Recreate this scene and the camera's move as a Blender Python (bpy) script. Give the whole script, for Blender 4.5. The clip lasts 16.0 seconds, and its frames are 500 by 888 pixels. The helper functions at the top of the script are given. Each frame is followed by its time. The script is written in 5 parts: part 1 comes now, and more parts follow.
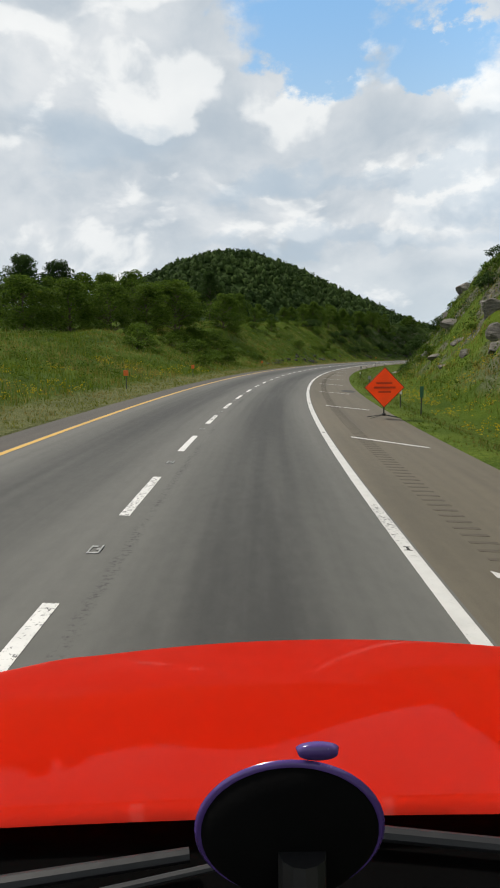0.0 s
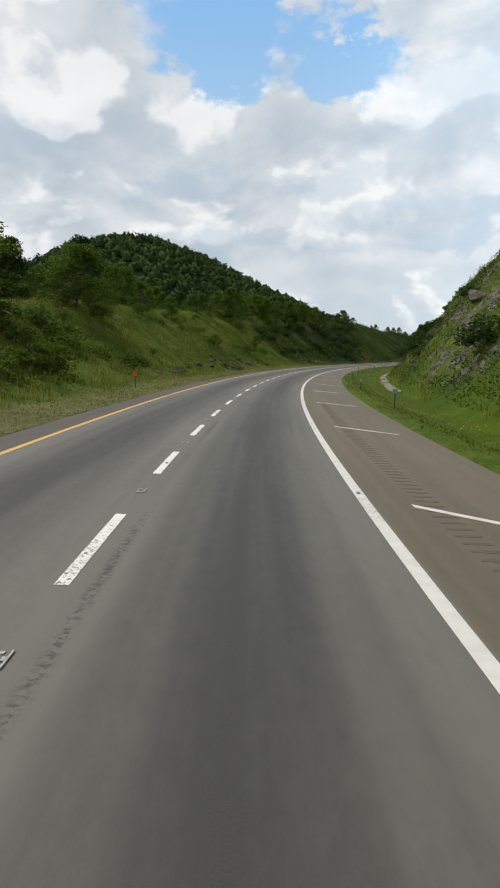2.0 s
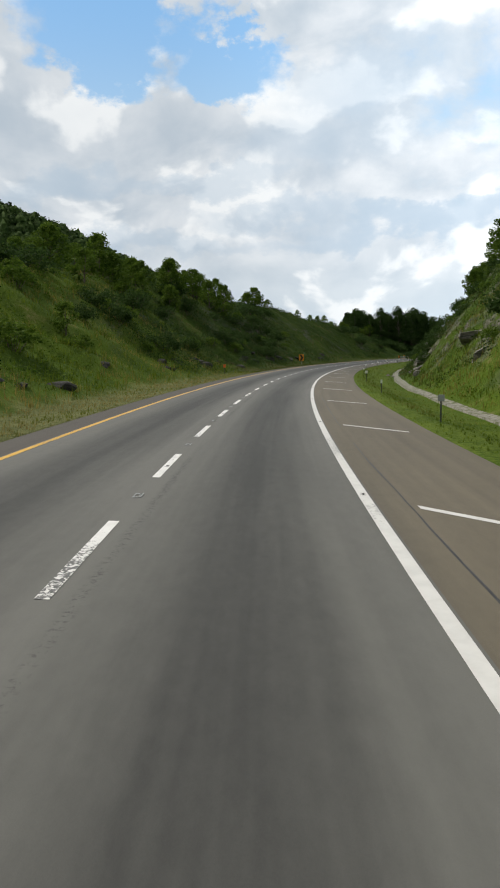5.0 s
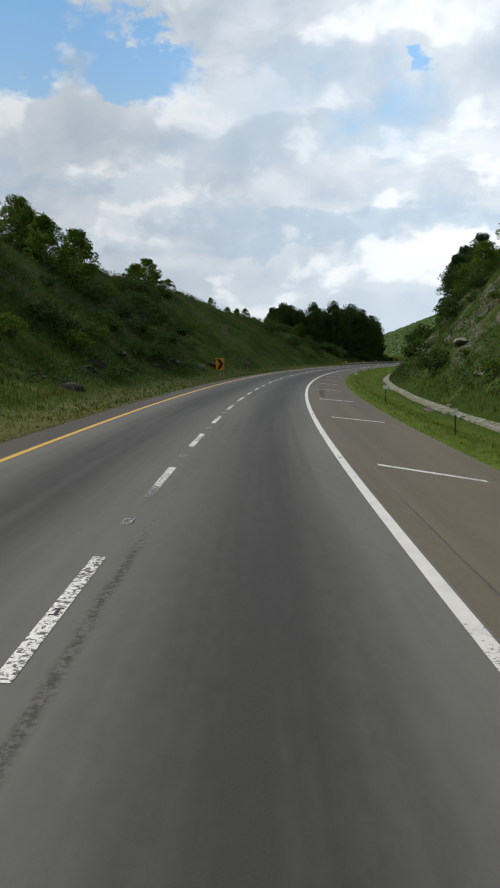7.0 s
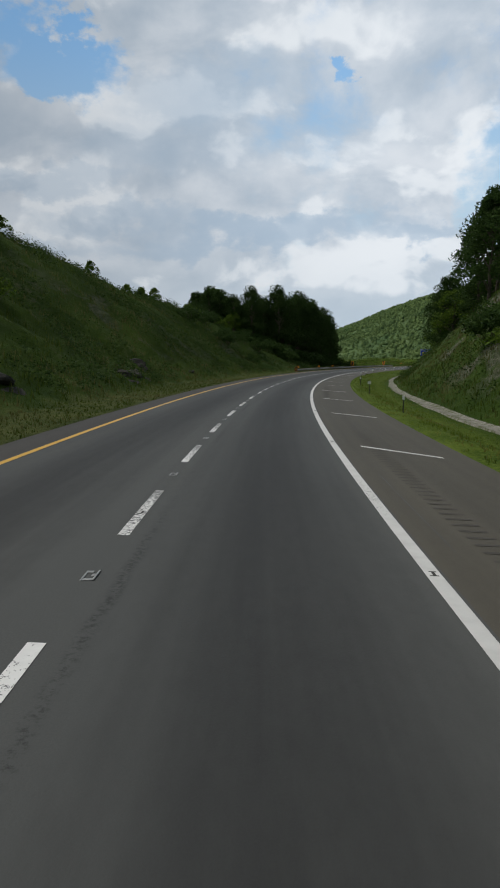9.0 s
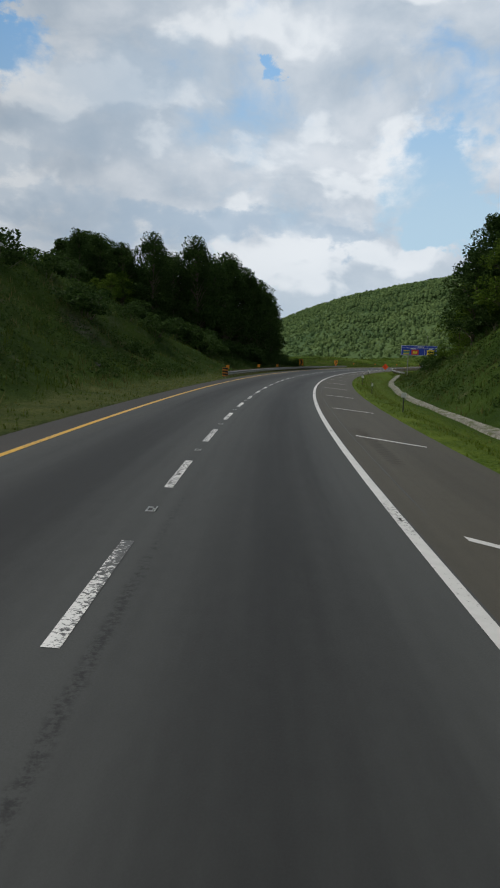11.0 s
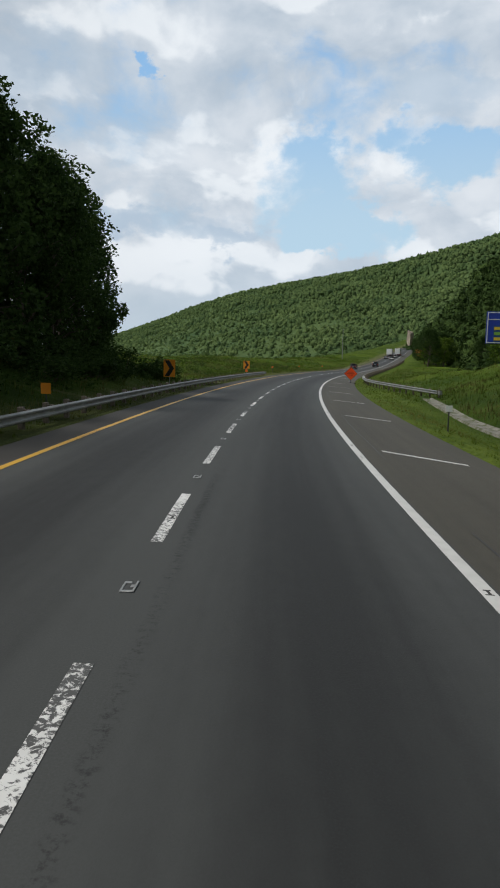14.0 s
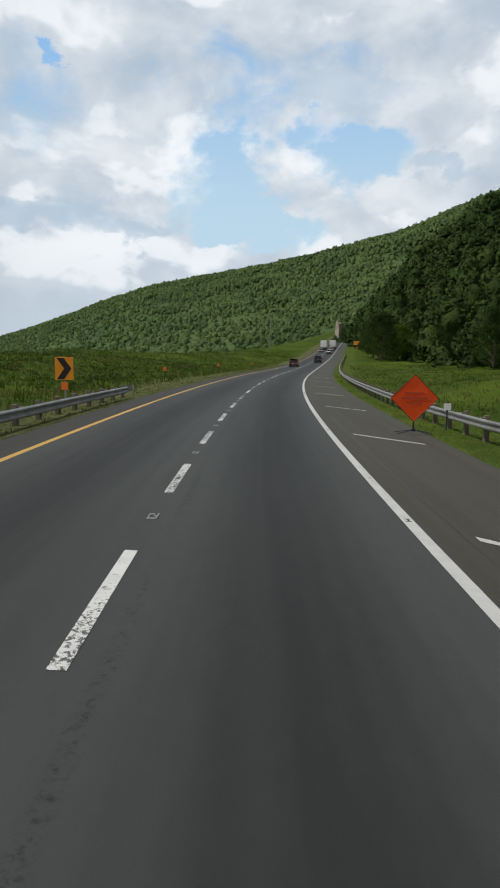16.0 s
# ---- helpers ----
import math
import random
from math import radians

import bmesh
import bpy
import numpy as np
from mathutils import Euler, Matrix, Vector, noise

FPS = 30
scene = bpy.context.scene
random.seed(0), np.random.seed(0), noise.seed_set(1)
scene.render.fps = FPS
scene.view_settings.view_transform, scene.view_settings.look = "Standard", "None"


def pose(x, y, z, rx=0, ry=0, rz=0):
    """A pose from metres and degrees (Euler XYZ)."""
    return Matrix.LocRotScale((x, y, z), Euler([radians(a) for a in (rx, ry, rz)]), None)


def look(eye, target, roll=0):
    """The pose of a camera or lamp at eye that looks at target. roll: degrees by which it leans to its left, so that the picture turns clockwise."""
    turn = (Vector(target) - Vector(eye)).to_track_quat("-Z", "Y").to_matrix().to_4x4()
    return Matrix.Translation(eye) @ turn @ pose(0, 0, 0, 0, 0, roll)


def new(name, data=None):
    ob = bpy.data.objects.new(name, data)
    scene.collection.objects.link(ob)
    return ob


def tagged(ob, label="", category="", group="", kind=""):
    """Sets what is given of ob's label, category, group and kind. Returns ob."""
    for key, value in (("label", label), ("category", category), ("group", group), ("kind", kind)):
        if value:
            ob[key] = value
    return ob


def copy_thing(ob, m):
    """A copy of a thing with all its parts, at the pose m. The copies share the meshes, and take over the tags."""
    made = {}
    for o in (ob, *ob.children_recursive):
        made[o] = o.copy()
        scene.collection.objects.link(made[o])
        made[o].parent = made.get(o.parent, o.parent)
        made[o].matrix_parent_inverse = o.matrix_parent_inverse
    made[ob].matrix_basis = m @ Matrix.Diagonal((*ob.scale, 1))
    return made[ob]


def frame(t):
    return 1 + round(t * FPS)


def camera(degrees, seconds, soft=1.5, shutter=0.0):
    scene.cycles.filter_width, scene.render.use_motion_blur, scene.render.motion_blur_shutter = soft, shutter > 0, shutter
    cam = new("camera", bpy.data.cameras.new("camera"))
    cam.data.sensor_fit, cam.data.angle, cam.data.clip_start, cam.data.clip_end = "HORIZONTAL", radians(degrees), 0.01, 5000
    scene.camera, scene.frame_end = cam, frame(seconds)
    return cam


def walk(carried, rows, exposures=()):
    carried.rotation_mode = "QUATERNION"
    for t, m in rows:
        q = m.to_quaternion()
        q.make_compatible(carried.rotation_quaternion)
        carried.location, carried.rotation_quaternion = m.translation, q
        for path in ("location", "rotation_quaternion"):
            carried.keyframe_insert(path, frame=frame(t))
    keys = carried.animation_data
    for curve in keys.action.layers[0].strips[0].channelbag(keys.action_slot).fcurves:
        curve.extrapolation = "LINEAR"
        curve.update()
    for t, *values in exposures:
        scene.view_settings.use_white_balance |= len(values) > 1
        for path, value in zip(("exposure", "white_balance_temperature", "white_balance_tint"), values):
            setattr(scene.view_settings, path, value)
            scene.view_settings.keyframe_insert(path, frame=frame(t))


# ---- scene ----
# ---- the line of the road: heading and place by the way along it ----
S0, S1, STEP = -160.0, 1500.0, 1.0
BEND_AT = [-160, -20, 100, 200, 300, 400, 500, 560, 640, 700]         # metres along
BEND = [0.0021, 0.00239, 0.00207, 0.00209, 0.00200, 0.00204, 0.00158, 0.00068, 0.00012, 0.0]   # 1 / radius, to the right
LEAN_IN = math.tan(radians(2.5))       # the road leans into the bend


_s = np.arange(S0, S1 + STEP, STEP)
_k = np.interp(_s, BEND_AT, BEND)
_h = np.concatenate([[0], np.cumsum((_k[1:] + _k[:-1]) / 2 * STEP)])
_h -= np.interp(0, _s, _h)
_x = np.concatenate([[0], np.cumsum((np.sin(_h[1:]) + np.sin(_h[:-1])) / 2 * STEP)])
_y = np.concatenate([[0], np.cumsum((np.cos(_h[1:]) + np.cos(_h[:-1])) / 2 * STEP)])
_x -= np.interp(0, _s, _x)
_y -= np.interp(0, _s, _y)


def heading(s):
    """The road's heading in radians, clockwise from +y."""
    return float(np.interp(s, _s, _h))


def at(s, l, z=0.0):
    """The place s metres along the lane line, l metres to its right, z up."""
    h = heading(s)
    return Vector((float(np.interp(s, _s, _x)) + l * math.cos(h), float(np.interp(s, _s, _y)) - l * math.sin(h), z))


def at_many(s, l):
    h = np.interp(s, _s, _h)
    return np.interp(s, _s, _x) + l * np.cos(h), np.interp(s, _s, _y) - l * np.sin(h)


def tilt_z(s, l):
    """How much the leaning carriageway and its verges lift or drop the ground."""
    u = np.maximum(0.0, np.asarray(s, dtype=float) - 560.0)
    climb = np.where(u < 150, 1.8e-4 * u * u, 4.05 + 0.054 * (u - 150))
    return climb - LEAN_IN * np.clip(l, -9.0, 9.0) * np.interp(s, [540, 620], [1, 0])


def stand(s, l, z=0.0, turn=0.0):
    """A pose at (s, l) whose +y looks along the road; turn in degrees, clockwise."""
    p = at(s, l, z + float(tilt_z(s, l)))
    return pose(p.x, p.y, p.z, 0, 0, -math.degrees(heading(s)) - turn)


# ---- camera ----
cam = camera(42.0, 16.0, 1.9)
EYE = 2.268
# seconds, way along the road, right of the lane line, turn to the right, tilt, lean
ROWS = [
    (0.0, 0.29, 1.795, 0.241, -7.757, -0.258),
    (0.5, 14.72, 1.863, 0.167, -7.379, -0.564),
    (1.0, 29.44, 1.931, -0.174, -7.425, -0.532),
    (1.5, 44.08, 1.795, -0.012, -7.537, -0.056),
    (2.0, 57.87, 1.821, 0.549, -7.589, -0.201),
    (2.5, 72.44, 1.859, 0.342, -7.416, -0.238),
    (3.0, 86.91, 1.879, 0.228, -7.295, 0.176),
    (3.5, 101.48, 1.906, 0.147, -7.370, 0.483),
    (4.0, 115.41, 2.002, -0.400, -7.633, -0.616),
    (6.5, 186.19, 1.808, -0.200, -7.347, -0.553),
    (7.0, 200.04, 1.749, 0.130, -7.427, -0.744),
    (7.5, 214.23, 1.812, 0.054, -7.271, -1.094),
    (8.0, 228.75, 1.818, -0.341, -7.345, -0.379),
    (8.5, 242.77, 1.703, -0.196, -7.506, 0.181),
    (9.0, 257.19, 1.734, -0.323, -7.216, -0.232),
    (9.2, 262.93, 1.735, -0.315, -7.199, -0.294),
    (11.5, 330.21, 1.401, -0.042, -7.557, 1.078),
    (12.0, 344.83, 1.351, 0.090, -7.471, -0.361),
    (12.5, 359.59, 1.347, 0.173, -7.255, -0.643),
    (13.0, 374.26, 1.422, -0.305, -7.365, 0.151),
    (13.5, 389.13, 1.270, -0.102, -7.375, 0.949),
    (14.0, 403.98, 1.233, -0.453, -7.295, 1.179),
    (14.5, 418.40, 1.001, -0.023, -7.291, 1.105),
    (15.0, 433.33, 1.011, 0.350, -7.554, 0.930),
    (15.5, 447.87, 1.185, 0.634, -7.371, 0.491),
    (16.0, 462.22, 1.342, 0.425, -7.584, 0.517),
]


def eye_pose(s, l, turn, tilt, lean):
    p = at(s, l, EYE + float(tilt_z(s, l)))
    return pose(p.x, p.y, p.z, 90 + tilt, 0, -math.degrees(heading(s)) - turn) @ pose(0, 0, 0, 0, 0, lean)


walk(cam, [(t, eye_pose(*r)) for t, *r in ROWS],
     exposures=[(0.0, 0.10, 6600, 10), (4.2, 0.10, 6550, 10), (6.5, -0.02, 6450, 10), (7.5, -0.24, 6300, 10), (8.5, -0.42, 6250, 10), (9.2, -0.50, 6250, 10), (11.3, -0.50, 6250, 10), (13.5, -0.44, 6250, 10), (16.0, -0.36, 6350, 10)])


# ---- sky and sun ----
SUN_AZ, SUN_EL = -46.0, 54.0           # degrees clockwise from +y, and up
sky_world = bpy.data.worlds.new("sky")
scene.world = sky_world
sky_world.use_nodes = True


class Nodes:
    """Short calls for building a node tree."""

    def __init__(self, tree):
        self.t = tree

    def add(self, kind, **kw):
        n = self.t.nodes.new(kind)
        for k, v in kw.items():
            if k in n.inputs.keys():
                self.put(n.inputs[k], v)
            else:
                setattr(n, k, v)
        return n

    def put(self, socket, v):
        if isinstance(v, bpy.types.NodeSocket):
            self.t.links.new(v, socket)
        else:
            socket.default_value = v

    def math(self, op, a, b=0.0, c=0.0, clamp=False):
        n = self.t.nodes.new("ShaderNodeMath")
        n.operation, n.use_clamp = op, clamp
        for i, v in enumerate((a, b, c)):
            self.put(n.inputs[i], v)
        return n.outputs[0]

    def vmath(self, op, a, b=(0, 0, 0)):
        n = self.t.nodes.new("ShaderNodeVectorMath")
        n.operation = op
        self.put(n.inputs[0], a), self.put(n.inputs[1], b)
        return n.outputs["Value"] if op in ("DOT_PRODUCT", "LENGTH") else n.outputs["Vector"]

    def ramp(self, v, lo, hi, a=0.0, b=1.0, smooth=True):
        n = self.t.nodes.new("ShaderNodeMapRange")
        n.interpolation_type = "SMOOTHSTEP" if smooth else "LINEAR"
        n.clamp = True
        for i, w in enumerate((v, lo, hi, a, b)):
            self.put(n.inputs[i], w)
        return n.outputs[0]

    def noise(self, vec, scale, detail=4.0, rough=0.55, dist=0.0):
        n = self.t.nodes.new("ShaderNodeTexNoise")
        self.put(n.inputs["Vector"], vec)
        n.inputs["Scale"].default_value, n.inputs["Detail"].default_value = scale, detail
        n.inputs["Roughness"].default_value, n.inputs["Distortion"].default_value = rough, dist
        return n.outputs["Fac"]

    def mix(self, f, a, b, mode="MIX"):
        n = self.t.nodes.new("ShaderNodeMix")
        n.data_type, n.blend_type = "RGBA", mode
        self.put(n.inputs[0], f)
        for i, v in ((6, a), (7, b)):
            self.put(n.inputs[i], v if isinstance(v, bpy.types.NodeSocket) else (*v, 1.0)[:4])
        return n.outputs[2]

    def stretch(self, vec, sx, sy, sz):
        return self.vmath("MULTIPLY", vec, (sx, sy, sz))


def build_sky():
    t = sky_world.node_tree
    t.nodes.clear()
    n = Nodes(t)
    tc = n.add("ShaderNodeTexCoord").outputs["Generated"]
    d = n.vmath("NORMALIZE", tc)
    sep = n.add("ShaderNodeSeparateXYZ", Vector=d)
    z = n.math("MAXIMUM", sep.outputs["Z"], 0.0)
    sky = n.add("ShaderNodeTexSky", sky_type="NISHITA", sun_disc=False, sun_elevation=radians(SUN_EL),
                sun_rotation=radians(SUN_AZ), air_density=1.0, dust_density=0.6, ozone_density=1.4)
    # heaped clouds, a little flattened, with fine broken edges
    p = n.stretch(d, 1.0, 1.0, 1.55)
    warp = n.noise(p, 3.0, 3.0, 0.5)
    q = n.vmath("ADD", p, n.add("ShaderNodeCombineXYZ", X=0.0, Y=0.0, Z=n.math("MULTIPLY", warp, 0.22)).outputs[0])

    def heap(v):
        return n.math("ADD", n.math("MULTIPLY", n.noise(v, 2.6, 2.0, 0.5), 0.62), n.math("MULTIPLY", n.noise(v, 7.0, 8.0, 0.52), 0.52))
    dens0 = heap(q)
    above = heap(n.vmath("ADD", q, (-0.012, 0.018, 0.055)))
    dens = dens0
    # open blue gaps between the clouds: azimuth, height above the horizon, half width, half height (degrees), strength
    gaps = GAPS
    # ragged edges: broad billows with fine curls on them
    def ragged(shift, wide, fine):
        a = n.math("MULTIPLY", n.math("SUBTRACT", n.noise(n.vmath("ADD", p, shift), 8.0, 3.0, 0.55), 0.5), wide)
        b = n.math("MULTIPLY", n.math("SUBTRACT", n.noise(n.vmath("ADD", p, shift), 34.0, 7.0, 0.62), 0.5), fine)
        return n.math("ADD", a, b)
    wx, wy, wz = ragged((0, 0, 0), 0.15, 0.055), ragged((3.1, 1.7, 5.3), 0.15, 0.055), ragged((7.7, 4.2, 1.9), 0.12, 0.055)
    dw = n.vmath("ADD", d, n.add("ShaderNodeCombineXYZ", X=wx, Y=wy, Z=wz).outputs[0])
    for az, el, wa, we, k in gaps:
        a, e = radians(az), radians(el)
        fwd = (math.sin(a) * math.cos(e), math.cos(a) * math.cos(e), math.sin(e))
        right = (math.cos(a), -math.sin(a), 0)
        up = (-math.sin(a) * math.sin(e), -math.cos(a) * math.sin(e), math.cos(e))
        u = n.math("DIVIDE", n.vmath("DOT_PRODUCT", dw, right), math.sin(radians(wa)))
        v = n.math("DIVIDE", n.vmath("DOT_PRODUCT", dw, up), math.sin(radians(we)))
        r2 = n.math("ADD", n.math("MULTIPLY", u, u), n.math("MULTIPLY", v, v))
        front = n.math("GREATER_THAN", n.vmath("DOT_PRODUCT", d, fwd), 0.0)
        bump = n.math("MULTIPLY", n.ramp(r2, 0.0, 1.6, k, 0.0), front)
        dens = n.math("SUBTRACT", dens, bump)
    low = n.ramp(z, 0.02, 0.22)
    dens = n.math("ADD", dens, n.math("MULTIPLY", n.math("SUBTRACT", 1.0, low), 0.035))
    wisp = n.math("MULTIPLY", n.math("SUBTRACT", n.noise(q, 22.0, 8.0, 0.65), 0.5), 0.16)
    cover = n.ramp(n.math("ADD", dens, wisp), 0.31, 0.47)
    # tops catch the sun, undersides and thick parts are greyer
    lit = n.math("ADD", n.math("MULTIPLY", n.math("SUBTRACT", dens0, above), 3.0), 0.52)
    lit = n.math("SUBTRACT", lit, n.math("MULTIPLY", n.ramp(dens0, 0.56, 0.78), 0.35))
    shade = n.ramp(lit, 0.05, 0.95)
    body = n.mix(shade, (0.475, 0.555, 0.635), (0.80, 0.835, 0.865))
    body = n.mix(n.ramp(z, 0.0, 0.20), (0.58, 0.67, 0.74), body)
    # crisp heaped tops, and the flat grey-blue bases under them
    c0 = n.noise(q, 5.2, 8.0, 0.52)
    c1 = n.noise(n.vmath("ADD", q, (-0.01, 0.01, 0.06)), 5.2, 4.0, 0.5)
    rim = n.math("MULTIPLY", n.ramp(n.math("SUBTRACT", c0, c1), -0.02, 0.07), n.ramp(c0, 0.46, 0.53))
    body = n.mix(n.math("MULTIPLY", rim, 0.65), body, (0.99, 1.01, 1.01))
    for az, el, wa, we, lean, k in BASES:
        a, e = radians(az), radians(el)
        u = n.math("DIVIDE", n.vmath("DOT_PRODUCT", dw, (math.cos(a), -math.sin(a), 0)), math.sin(radians(wa)))
        v = n.vmath("DOT_PRODUCT", dw, (-math.sin(a) * math.sin(e), -math.cos(a) * math.sin(e), math.cos(e)))
        v = n.math("DIVIDE", n.math("SUBTRACT", v, n.math("MULTIPLY", u, math.sin(radians(lean)))), math.sin(radians(we)))
        front = n.math("GREATER_THAN", n.vmath("DOT_PRODUCT", d, (math.sin(a), math.cos(a), 0)), 0.0)
        r2 = n.math("ADD", n.math("MULTIPLY", u, u), n.math("MULTIPLY", v, v))
        body = n.mix(n.math("MULTIPLY", n.ramp(r2, 0.0, 1.3, k, 0.0), front), body, (0.44, 0.56, 0.68))
    blue = n.add("ShaderNodeVectorMath", operation="SCALE")
    n.put(blue.inputs[0], sky.outputs[0])
    blue.inputs["Scale"].default_value = 0.10
    hz = n.mix(n.ramp(z, 0.18, 0.48), (0.60, 0.80, 0.92), (0.28, 0.58, 0.97))
    tint = n.mix(0.75, blue.outputs[0], hz)
    col = n.mix(cover, tint, body)
    # the clouds are thin and bright to the east, thicker and greyer elsewhere and overhead
    east = n.vmath("DOT_PRODUCT", d, (math.sin(radians(66)) * 0.94, math.cos(radians(66)) * 0.94, 0.34))
    power = n.math("MULTIPLY", n.ramp(east, 0.60, 0.95, 0.92, 1.26), n.ramp(z, 0.48, 0.78, 1.0, 0.38))
    bg = n.add("ShaderNodeBackground", Color=col, Strength=power)
    out = n.add("ShaderNodeOutputWorld")
    t.links.new(bg.outputs[0], out.inputs[0])


GAPS = [
    # azimuth, height, half width, half height, strength
    (4.0, 26.3, 7.5, 5.2, 0.30),
    (10.0, 23.2, 8.0, 3.8, 0.30),
    (17.5, 22.4, 4.6, 3.0, 0.28),
    (39.3, 21.6, 0.75, 0.9, 0.16),
    (52.5, 13.4, 5.2, 4.6, 0.24),
    (56.5, 10.6, 5.0, 2.0, 0.22),
    (64.5, 15.8, 4.8, 2.6, 0.25),
    (61.0, 18.6, 4.0, 1.6, 0.14),
    (30.0, 9.0, 12.0, 1.2, 0.05),
]
# flat cloud bases: azimuth, height, half width, half height, rise over the half width, strength
BASES = [(33.0, 10.6, 14.0, 1.3, 1.3, 0.75), (45.5, 10.4, 5.0, 1.0, 0.3, 0.7), (3.0, 14.0, 6.0, 1.5, 0.4, 0.55), (14.0, 14.2, 7.0, 1.0, 0.3, 0.5), (20.0, 11.5, 8.0, 1.3, -0.3, 0.5),
         (62.0, 21.0, 7.0, 1.6, -0.8, 0.6), (-12.0, 17.0, 6.0, 2.0, 0.0, 0.45), (27.0, 21.5, 7.0, 2.2, 0.6, 0.5), (71.0, 14.8, 2.6, 0.9, 0.0, 0.6), (8.0, 9.5, 14.0, 1.1, 0.2, 0.45), (33.0, 19.0, 10.0, 4.0, 0.0, 0.30), (21.0, 17.0, 5.0, 2.5, 0.5, 0.35)]
build_sky()
sun = new("sun", bpy.data.lights.new("sun", "SUN"))
sun.data.energy, sun.data.angle, sun.data.color = 3.4, radians(6.0), (1.0, 0.955, 0.88)
sun.matrix_world = look((0, 0, 100), Vector((0, 0, 100)) - Vector((math.sin(radians(SUN_AZ)) * math.cos(radians(SUN_EL)), math.cos(radians(SUN_AZ)) * math.cos(radians(SUN_EL)), math.sin(radians(SUN_EL)))))


# ---- materials ----
def material(name, rough=0.6, metal=0.0):
    m = bpy.data.materials.new(name)
    m.use_nodes = True
    n = Nodes(m.node_tree)
    b = m.node_tree.nodes["Principled BSDF"]
    b.inputs["Roughness"].default_value, b.inputs["Metallic"].default_value = rough, metal
    return m, n, b


def place(n):
    return n.add("ShaderNodeNewGeometry").outputs["Position"]


def bump(n, b, height, strength, dist):
    k = n.add("ShaderNodeBump", Height=height, Strength=strength, Distance=dist)
    n.put(b.inputs["Normal"], k.outputs[0])


def asphalt(name, dark, light, warm=0.0, far_tone=0.6):
    """Worn asphalt: stone grain, patches, paler wheel paths; darker and bluer from the middle of the bend on (UV:
    metres right, metres along).
    """
    m, n, b = material(name, 0.82)
    uv = n.add("ShaderNodeUVMap").outputs[0]
    sep = n.add("ShaderNodeSeparateXYZ", Vector=uv)
    grain = n.noise(n.stretch(uv, 1, 1, 1), 55.0, 3.0, 0.7)
    patch = n.noise(n.stretch(uv, 0.55, 0.06, 1), 1.0, 5.0, 0.6)
    streak = n.noise(n.stretch(uv, 3.2, 0.05, 1), 1.0, 3.0, 0.5)
    speck = n.noise(n.stretch(uv, 1, 0.45, 1), 5.5, 5.0, 0.7)
    f = n.math("ADD", n.math("MULTIPLY", patch, 0.45), n.math("MULTIPLY", streak, 0.35))
    f = n.math("ADD", n.math("SUBTRACT", f, 0.10), n.math("ADD", n.math("MULTIPLY", grain, 0.28), n.math("MULTIPLY", speck, 0.22)))
    # polished wheel paths beside the darker oil strip, in lanes of 3.66 m
    ph = n.math("MULTIPLY", n.math("ADD", sep.outputs["X"], 0.0), 2 * math.pi / 3.66)
    band = n.math("COSINE", ph)
    f = n.math("ADD", f, n.math("MULTIPLY", band, 0.21 if not warm else 0.0))
    col = n.mix(n.ramp(f, 0.30, 0.78, 0, 1, False), dark, light)
    if not warm:
        # the joint beside the lane line has crumbled here and there into a ragged dark seam
        side = n.math("ADD", sep.outputs["X"], n.math("MULTIPLY", n.math("SUBTRACT", n.noise(n.stretch(uv, 0, 1, 1), 1.1, 5.0, 0.7), 0.5), 0.16))
        seam = n.ramp(n.math("ABSOLUTE", n.math("SUBTRACT", side, 0.34)), 0.01, 0.11, 1.0, 0.0)
        broken = n.ramp(n.math("ADD", n.math("MULTIPLY", n.noise(uv, 13.0, 6.0, 0.75), 0.75), n.math("MULTIPLY", n.noise(n.stretch(uv, 0, 1, 1), 0.12, 3.0), 0.45)), 0.58, 0.72)
        col = n.mix(n.math("MULTIPLY", n.math("MULTIPLY", seam, broken), 0.8), col, (0.020, 0.020, 0.019))
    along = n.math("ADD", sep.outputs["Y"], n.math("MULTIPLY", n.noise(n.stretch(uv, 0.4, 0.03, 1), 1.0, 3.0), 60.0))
    further_on = n.ramp(along, 215.0, 320.0)
    col = n.mix(further_on, col, n.mix(1.0, col, (far_tone * 0.94, far_tone, far_tone * 1.06), "MULTIPLY"))
    n.put(b.inputs["Base Color"], col)
    n.put(b.inputs["Roughness"], n.ramp(grain, 0.3, 0.7, 0.72, 0.92, False))
    bump(n, b, grain, 0.35, 0.006)
    return m


def paint(name, colour, under, worn):
    """Road paint, cracked and worn down to the asphalt in flakes."""
    m, n, b = material(name, 0.55)
    uv = n.add("ShaderNodeUVMap").outputs[0]
    big = n.noise(n.stretch(uv, 1, 0.3, 1), 0.55, 3.0, 0.5)
    fine = n.noise(uv, 17.0, 6.0, 0.7, 0.6)
    grime = n.noise(uv, 3.0, 4.0, 0.6)
    f = n.math("ADD", n.math("MULTIPLY", big, 0.55), n.math("MULTIPLY", fine, 0.6))
    wear = n.ramp(f, 0.52 + 0.17 * (1 - worn), 0.56 + 0.19 * (1 - worn))
    c = n.mix(n.ramp(grime, 0.35, 0.75, 0.0, 0.35), colour, [v * 0.6 for v in colour])
    n.put(b.inputs["Base Color"], n.mix(wear, c, under))
    bump(n, b, n.math("SUBTRACT", 1.0, wear), 0.3, 0.004)
    return m


